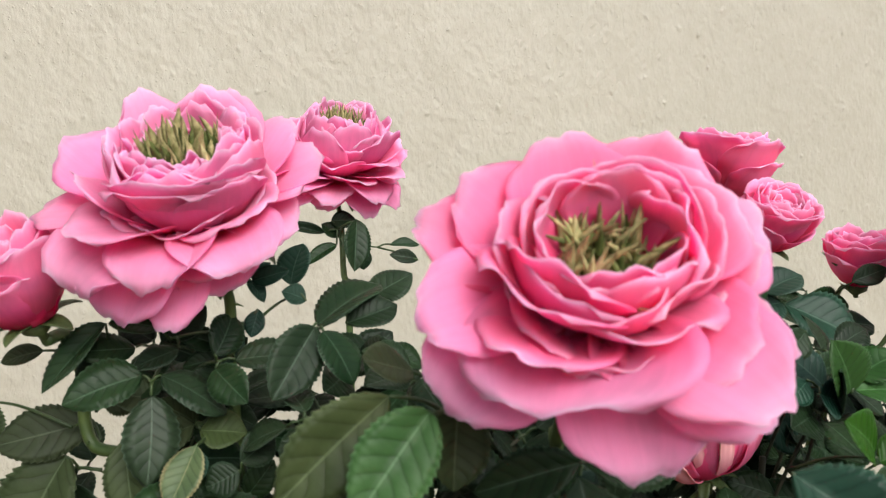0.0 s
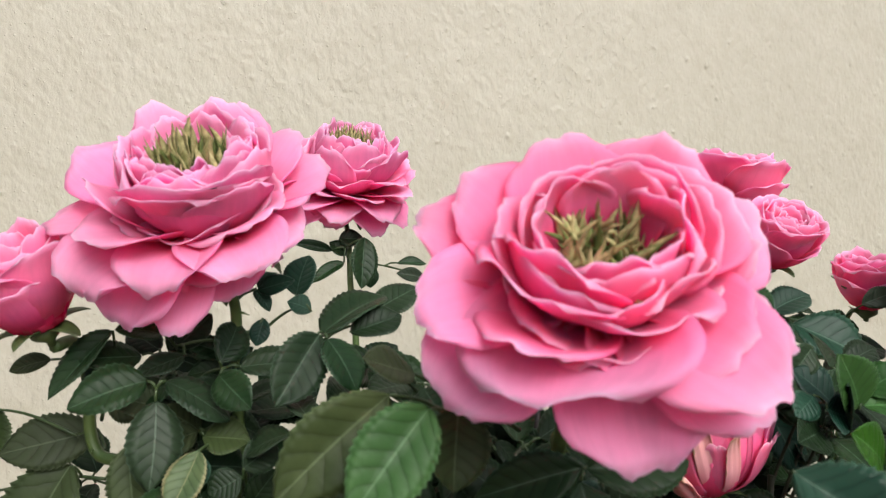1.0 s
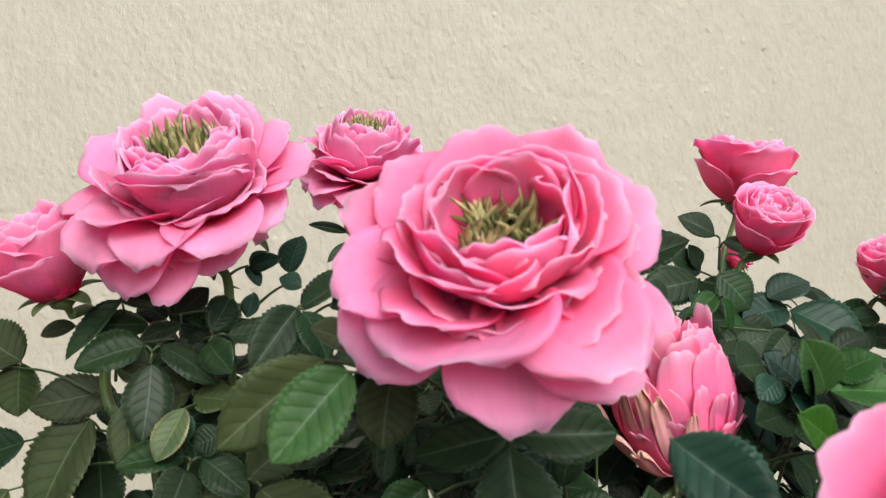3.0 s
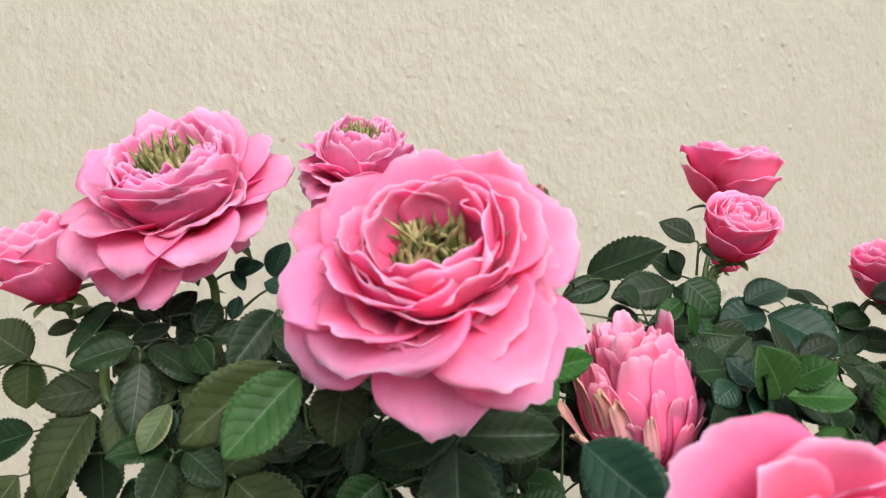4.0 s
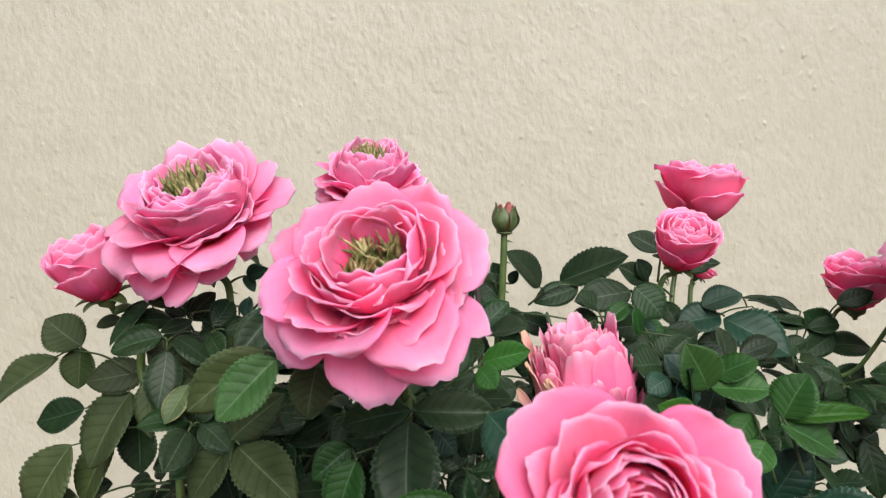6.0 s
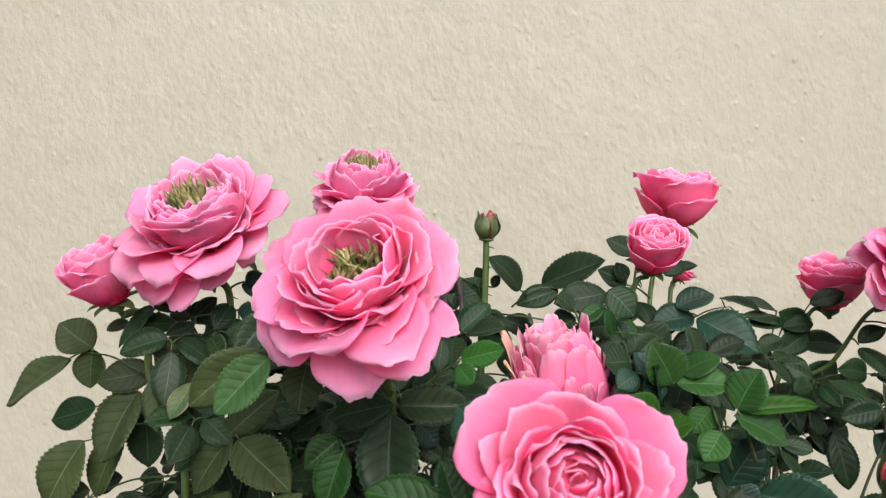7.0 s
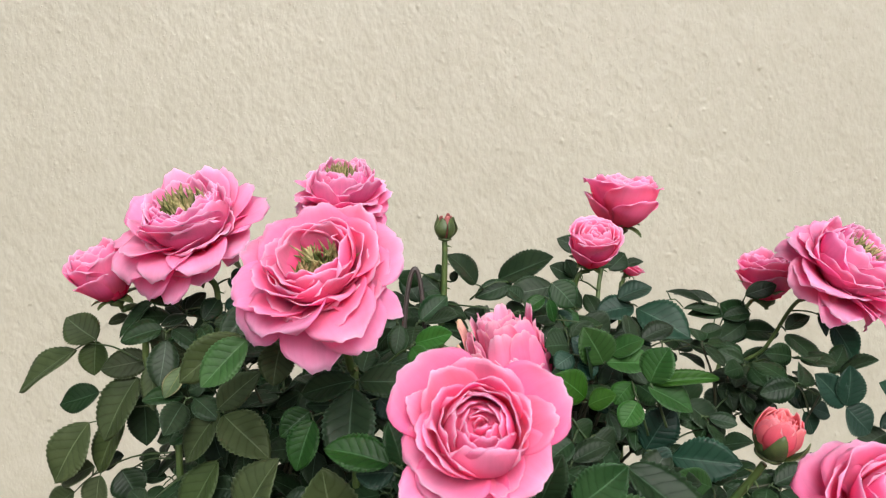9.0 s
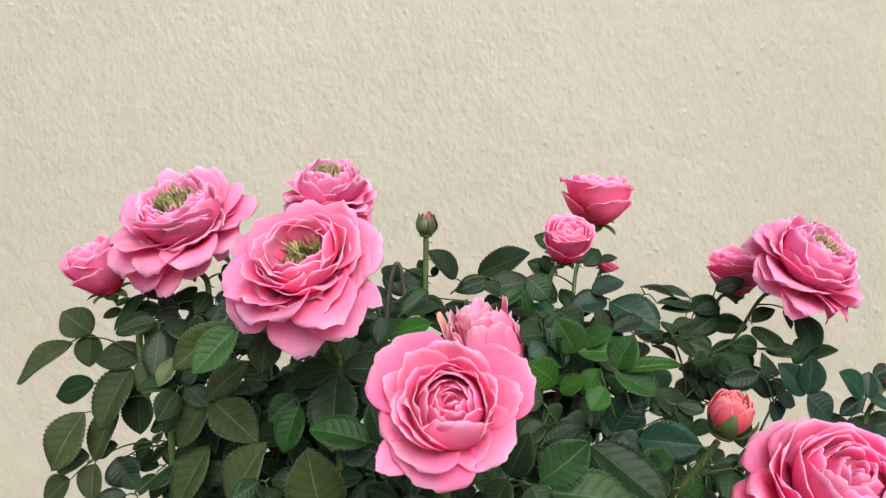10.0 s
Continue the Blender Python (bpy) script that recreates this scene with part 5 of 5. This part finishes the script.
leaf(plant, (0.3986, 0.4230, 0.4951), [
    ((0.4081, 0.4250, 0.4937), (0.3802, 0.4200, 0.5142), 0.0298, -11),
    ((0.4142, 0.4300, 0.4916), (0.3928, 0.4300, 0.4797), 0.0154, 18)], LEAF_DARK)
leaf(plant, (0.4009, 0.4240, 0.4991), [
    ((0.3982, 0.4200, 0.4907), (0.4296, 0.4150, 0.4917), 0.0271, -13),
    ((0.4043, 0.4150, 0.5066), (0.3807, 0.4150, 0.5039), 0.0150, -3),
    ((0.3995, 0.4150, 0.4991), (0.3745, 0.4100, 0.4837), 0.0185, -8)], LEAF_DARK)
leaf(plant, (0.3919, 0.4200, 0.4831), [
    ((0.3829, 0.4300, 0.5141), (0.3478, 0.4400, 0.5219), 0.0097, 17),
    ((0.3846, 0.4200, 0.5053), (0.3532, 0.4200, 0.5055), 0.0131, -7),
    ((0.3603, 0.4100, 0.4886), (0.3791, 0.4100, 0.4947), 0.0163, -10),
    ((0.3595, 0.4100, 0.4816), (0.3738, 0.4100, 0.4737), 0.0150, -12)], LEAF_DARK)
leaf(plant, (0.4027, 0.4319, 0.5033), [
    ((0.3931, 0.4000, 0.5237), (0.4161, 0.3950, 0.5342), 0.0151, 18)], LEAF_DARK)

plant = rose_plant('rose shoot with a tilted ruffled bloom', (0.3700, 0.3600, -0.0100), (0.3732, 0.3820, 0.2161), (0.3759, 0.4000, 0.4322), (0.4047, 0.3850, 0.4844), (0.4205, 0.3750, 0.5193), (0.4360, 0.3698, 0.5313), r0=0.0017)
full_bloom(plant, 'tilted ruffled pink bloom with a green heart', (0.4409, 0.3620, 0.5404), (0.38, -0.6, 0.7), 0.0485, 111, droop=4, aged=True, fine=1.2, heart=0.28, tuft_height=0.45, sink=-0.06, spin=40)
leaf(plant, (0.3903, 0.3925, 0.4583), [
    ((0.4030, 0.4050, 0.4534), (0.3642, 0.4000, 0.4568), 0.0181, 13),
    ((0.4133, 0.4000, 0.4521), (0.3899, 0.4000, 0.4411), 0.0214, -10),
    ((0.4092, 0.4050, 0.4609), (0.3860, 0.4000, 0.4708), 0.0202, 21),
    ((0.4172, 0.4000, 0.4546), (0.4245, 0.4000, 0.4720), 0.0148, 2)], LEAF_DARK)
leaf(plant, (0.3903, 0.3925, 0.4583), [
    ((0.3749, 0.4100, 0.4751), (0.3588, 0.4100, 0.4860), 0.0173, 8),
    ((0.3910, 0.4000, 0.4577), (0.4163, 0.4000, 0.4802), 0.0219, 16),
    ((0.4147, 0.3950, 0.4593), (0.3886, 0.3900, 0.4515), 0.0205, -17)], LEAF_DARK)
leaf(plant, (0.3709, 0.3868, 0.4360), [
    ((0.3636, 0.3600, 0.4552), (0.3523, 0.3600, 0.4344), 0.0245, 4),
    ((0.3719, 0.3600, 0.4512), (0.3936, 0.3600, 0.4267), 0.0319, -19),
    ((0.3468, 0.3400, 0.4447), (0.3361, 0.3400, 0.4206), 0.0238, -16)], LEAF_DARK)
leaf(plant, (0.4126, 0.3800, 0.5019), [
    ((0.4082, 0.3600, 0.4991), (0.4257, 0.3400, 0.4802), 0.0253, -16),
    ((0.4071, 0.3600, 0.5028), (0.4261, 0.3600, 0.5144), 0.0142, -20)], LEAF_DARK)
leaf(plant, (0.4185, 0.3762, 0.5150), [
    ((0.4517, 0.3750, 0.5078), (0.4709, 0.3700, 0.4744), 0.0225, 10),
    ((0.4411, 0.3750, 0.5124), (0.4454, 0.3700, 0.4958), 0.0090, -6)], LEAF_BLUE)
leaf(plant, (0.4090, 0.4018, 0.4348), [
    ((0.4129, 0.3850, 0.4580), (0.4364, 0.3800, 0.4366), 0.0278, -7),
    ((0.4403, 0.3800, 0.4367), (0.4575, 0.3800, 0.4300), 0.0163, 3),
    ((0.4357, 0.3800, 0.4318), (0.4445, 0.3800, 0.4145), 0.0220, -6)], LEAF_BLUE)
leaf(plant, (0.3834, 0.3906, 0.4266), [
    ((0.3871, 0.3600, 0.4349), (0.4030, 0.3600, 0.4434), 0.0190, 4),
    ((0.3876, 0.3500, 0.4422), (0.3961, 0.3400, 0.4054), 0.0206, 16)], LEAF_DARK)

plant = rose_plant('rose shoot with a coral bud', (0.2400, 0.1900, -0.0100), (0.2508, 0.1763, 0.2021), (0.2596, 0.1650, 0.4042), (0.2691, 0.1500, 0.4372), (0.2750, 0.1400, 0.4554), (0.2816, 0.1350, 0.4679), (0.2862, 0.1298, 0.4792), r1=0.0017)
tight_bud(plant, 'coral pink bud half out of its sepals', (0.2875, 0.1280, 0.4847), (0.22, -0.3, 0.92), 0.0114, 121, [PETAL_CORAL_IN, PETAL_CORAL_OUT])
leaf(plant, (0.2290, 0.1909, 0.4536), [
    ((0.2090, 0.1800, 0.4722), (0.1952, 0.1750, 0.4648), 0.0149, 9),
    ((0.2115, 0.1900, 0.4796), (0.2198, 0.1900, 0.4699), 0.0162, -4),
    ((0.2229, 0.1900, 0.4731), (0.2344, 0.1900, 0.4666), 0.0164, 11),
    ((0.2098, 0.1900, 0.4822), (0.2000, 0.1900, 0.4861), 0.0145, -11)], LEAF_DARK)
leaf(plant, (0.2609, 0.1889, 0.4776), [
    ((0.2523, 0.1920, 0.5011), (0.2611, 0.1900, 0.5207), 0.0202, -18),
    ((0.2515, 0.1920, 0.4994), (0.2744, 0.1850, 0.4880), 0.0206, -14),
    ((0.2537, 0.1920, 0.5011), (0.2894, 0.1900, 0.5053), 0.0099, -8)], LEAF_FRESH)
leaf(plant, (0.2544, 0.1997, 0.4697), [
    ((0.2465, 0.1950, 0.4899), (0.2371, 0.1900, 0.4774), 0.0149, 8),
    ((0.2474, 0.2100, 0.4975), (0.2370, 0.2050, 0.4857), 0.0142, 13)], LEAF_FRESH)
leaf(plant, (0.2620, 0.1951, 0.4376), [
    ((0.2535, 0.2000, 0.4612), (0.2685, 0.2000, 0.4858), 0.0225, 19),
    ((0.2535, 0.2000, 0.4609), (0.2646, 0.1950, 0.4508), 0.0206, 17),
    ((0.2679, 0.2000, 0.4586), (0.3010, 0.1850, 0.4585), 0.0240, 17)], LEAF_BLUE)
leaf(plant, (0.2705, 0.1475, 0.4417), [
    ((0.2809, 0.1750, 0.4504), (0.2620, 0.1700, 0.4603), 0.0130, -18),
    ((0.2782, 0.1600, 0.4484), (0.2868, 0.1500, 0.4402), 0.0168, -5)], LEAF_FRESH)
leaf(plant, (0.2473, 0.1540, 0.4540), [
    ((0.2268, 0.1400, 0.4739), (0.2599, 0.1200, 0.4512), 0.0257, -9)], LEAF_DARK)

plant = rose_plant('rose shoot with a pink rose low in front', (0.3300, 0.1600, -0.0100), (0.3366, 0.1380, 0.2137), (0.3420, 0.1200, 0.4274), (0.3255, 0.1095, 0.4439), r1=0.0023)
spiral_rose(plant, 'open pink rose with loosely wound petals', (0.3253, 0.1020, 0.4533), (-0.02, -0.62, 0.78), 0.0425, 131, spin=50)

plant = rose_plant('short rose shoot with a small pink bud', (0.3100, 0.4000, -0.0100), (0.3019, 0.4110, 0.2488), (0.2954, 0.4200, 0.4975), (0.2995, 0.4300, 0.5318), (0.3004, 0.4304, 0.5344))
cup_rose(plant, 'small pink bud low among the leaves', (0.3024, 0.4300, 0.5379), (0.5, -0.1, 0.85), 0.011, 141)
leaf(plant, (0.3203, 0.4384, 0.5061), [
    ((0.3357, 0.4250, 0.5243), (0.3693, 0.4200, 0.5144), 0.0080, -9),
    ((0.3488, 0.4200, 0.5105), (0.3842, 0.4200, 0.5044), 0.0132, -21)], LEAF_DARK)

plant = rose_plant('rose shoot with a pale bud at its top', (0.4400, 0.3000, -0.0100), (0.4628, 0.3165, 0.2032), (0.4815, 0.3300, 0.4063), (0.4955, 0.3300, 0.4509), (0.5000, 0.3304, 0.4558))
tight_bud(plant, 'pale pink bud', (0.5004, 0.3300, 0.4597), (0.1, -0.1, 1), 0.0085, 151, [PETAL_AGED_IN, PETAL_AGED_OUT])
leaf(plant, (0.4491, 0.3319, 0.4368), [
    ((0.4280, 0.3120, 0.4561), (0.4070, 0.3120, 0.4790), 0.0218, -18),
    ((0.4297, 0.3120, 0.4561), (0.4315, 0.3120, 0.4851), 0.0207, -5),
    ((0.4297, 0.3120, 0.4553), (0.4462, 0.3080, 0.4385), 0.0274, 4)], LEAF_BLUE)
leaf(plant, (0.4937, 0.3300, 0.4453), [
    ((0.4768, 0.3200, 0.4525), (0.4585, 0.3200, 0.4715), 0.0246, 6),
    ((0.4777, 0.3200, 0.4512), (0.4595, 0.3200, 0.4381), 0.0129, -7),
    ((0.4799, 0.3200, 0.4525), (0.4843, 0.3250, 0.4705), 0.0170, -19),
    ((0.4821, 0.3200, 0.4512), (0.5022, 0.3200, 0.4439), 0.0205, -20)], LEAF_BLUE)
leaf(plant, (0.4902, 0.3300, 0.4342), [
    ((0.4715, 0.3300, 0.4308), (0.4926, 0.3200, 0.4141), 0.0330, -11),
    ((0.4715, 0.3300, 0.4308), (0.4497, 0.3300, 0.4196), 0.0222, -4),
    ((0.4867, 0.3250, 0.4675), (0.5018, 0.3250, 0.4741), 0.0133, 1),
    ((0.4851, 0.3300, 0.4242), (0.5115, 0.3300, 0.4331), 0.0202, 11)], LEAF_DARK)

# Deeper leaves that close the mass of the bushes.
def deep_leaves(plant, centre, spread, count, seed, material):
    """Side twigs from the middle of a cane, with leaves of three along them."""
    rng = random.Random(seed)
    root = Vector(centre) - Vector((0, 0, spread[2] + 0.02))
    nodes = [Vector([c + rng.uniform(-s, s) for c, s in zip(centre, spread)]) for _ in range(count)]
    nodes = [n for n in nodes if (n - Vector((0.18, 0.25, 0.53))).length > 0.06 and (n - Vector((0.182, 0.268, 0.485))).length > 0.043]
    twigs, paths = [], []
    for end in nodes[:: 3]:
        path = smooth_path([root, root.lerp(end, 0.5) + Vector((rng.uniform(-0.01, 0.01), rng.uniform(-0.01, 0.01), 0.012)), end], 8)
        twigs += path
        paths.append((path, 0.0013, 0.0007))
    for one in paths:
        verts, faces = tube([one], 6)
        link_mesh("twig", verts, faces, plant, mats=[STEM_OLD])
    for node in nodes:
        near = min(twigs, key=lambda q: (q - node).length)
        out = Vector((rng.uniform(-1, 1), rng.uniform(-0.9, 0.4), rng.uniform(-0.6, 0.5))).normalized()
        side = out.cross(Vector((0, -0.6, 0.8))).normalized()
        size = rng.uniform(0.016, 0.027)
        some = [(node + out * 0.008, node + out * (0.008 + size * 1.15), size * 0.72, rng.uniform(-30, 30))]
        for s in (-1, 1):
            a = node + out * 0.001 + side * s * 0.003
            some.append((a, a + (out * 0.45 + side * s * 0.9 + Vector((0, 0, rng.uniform(-0.2, 0.2)))).normalized() * size, size * 0.7, rng.uniform(-30, 30)))
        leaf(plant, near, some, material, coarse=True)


inner = rose_plant("leafy flowerless rose shoot deep in the bush", (0.06, 0.25, -0.01), (0.06, 0.255, 0.19), (0.05, 0.26, 0.42), old=True)
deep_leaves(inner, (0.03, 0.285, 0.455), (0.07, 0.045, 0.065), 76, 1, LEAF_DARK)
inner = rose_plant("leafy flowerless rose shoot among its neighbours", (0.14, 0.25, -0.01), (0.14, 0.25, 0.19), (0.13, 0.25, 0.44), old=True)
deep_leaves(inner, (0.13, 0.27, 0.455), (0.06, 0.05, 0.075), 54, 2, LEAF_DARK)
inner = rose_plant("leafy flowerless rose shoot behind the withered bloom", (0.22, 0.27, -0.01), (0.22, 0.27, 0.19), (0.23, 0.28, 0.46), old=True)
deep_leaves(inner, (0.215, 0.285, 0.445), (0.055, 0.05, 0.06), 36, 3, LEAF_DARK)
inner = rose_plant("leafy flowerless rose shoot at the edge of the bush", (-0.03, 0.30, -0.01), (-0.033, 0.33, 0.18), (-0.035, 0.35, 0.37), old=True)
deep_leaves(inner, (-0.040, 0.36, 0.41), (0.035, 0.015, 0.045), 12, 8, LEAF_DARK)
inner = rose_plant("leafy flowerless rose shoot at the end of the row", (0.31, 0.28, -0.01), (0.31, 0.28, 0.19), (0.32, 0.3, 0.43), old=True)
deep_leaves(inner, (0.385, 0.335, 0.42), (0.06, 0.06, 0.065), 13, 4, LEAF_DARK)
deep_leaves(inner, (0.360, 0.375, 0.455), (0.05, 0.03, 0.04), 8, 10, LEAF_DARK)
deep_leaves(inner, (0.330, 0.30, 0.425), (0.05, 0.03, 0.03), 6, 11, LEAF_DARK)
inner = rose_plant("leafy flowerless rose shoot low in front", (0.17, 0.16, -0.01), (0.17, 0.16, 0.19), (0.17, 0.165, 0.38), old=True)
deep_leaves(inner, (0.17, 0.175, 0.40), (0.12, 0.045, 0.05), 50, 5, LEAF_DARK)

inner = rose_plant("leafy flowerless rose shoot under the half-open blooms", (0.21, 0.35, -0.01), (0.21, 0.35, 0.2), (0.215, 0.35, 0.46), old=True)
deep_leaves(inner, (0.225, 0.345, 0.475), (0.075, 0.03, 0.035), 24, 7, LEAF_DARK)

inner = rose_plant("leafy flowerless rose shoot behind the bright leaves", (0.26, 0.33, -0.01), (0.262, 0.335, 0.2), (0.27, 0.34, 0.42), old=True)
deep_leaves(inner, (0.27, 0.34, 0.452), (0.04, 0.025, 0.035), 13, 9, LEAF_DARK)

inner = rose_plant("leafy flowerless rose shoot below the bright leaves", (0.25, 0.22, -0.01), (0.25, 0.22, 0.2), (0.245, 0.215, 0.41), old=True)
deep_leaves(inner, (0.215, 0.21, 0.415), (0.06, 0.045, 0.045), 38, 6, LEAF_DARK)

# The hoop of dark wire that stands among the shoots.
hoop_pts = [(0.116 + 0.0075 * (1 - math.cos(a)), 0.282 + 0.004 * math.sin(a), 0.48 + 0.073 * math.sin(a)) for a in np.linspace(0, math.pi, 15)]
hoop_pts = [(0.116, 0.282, -0.01), (0.116, 0.282, 0.30), *hoop_pts, (0.131, 0.282, 0.30), (0.131, 0.282, -0.01)]
hv, hf = tube([(smooth_path(hoop_pts, 3), 0.0016, 0.0016)], 10)
tagged(link_mesh("plant_hoop", hv, hf, None, mats=[WIRE]), "dark wire support hoop standing among the rose leaves", "plant support")
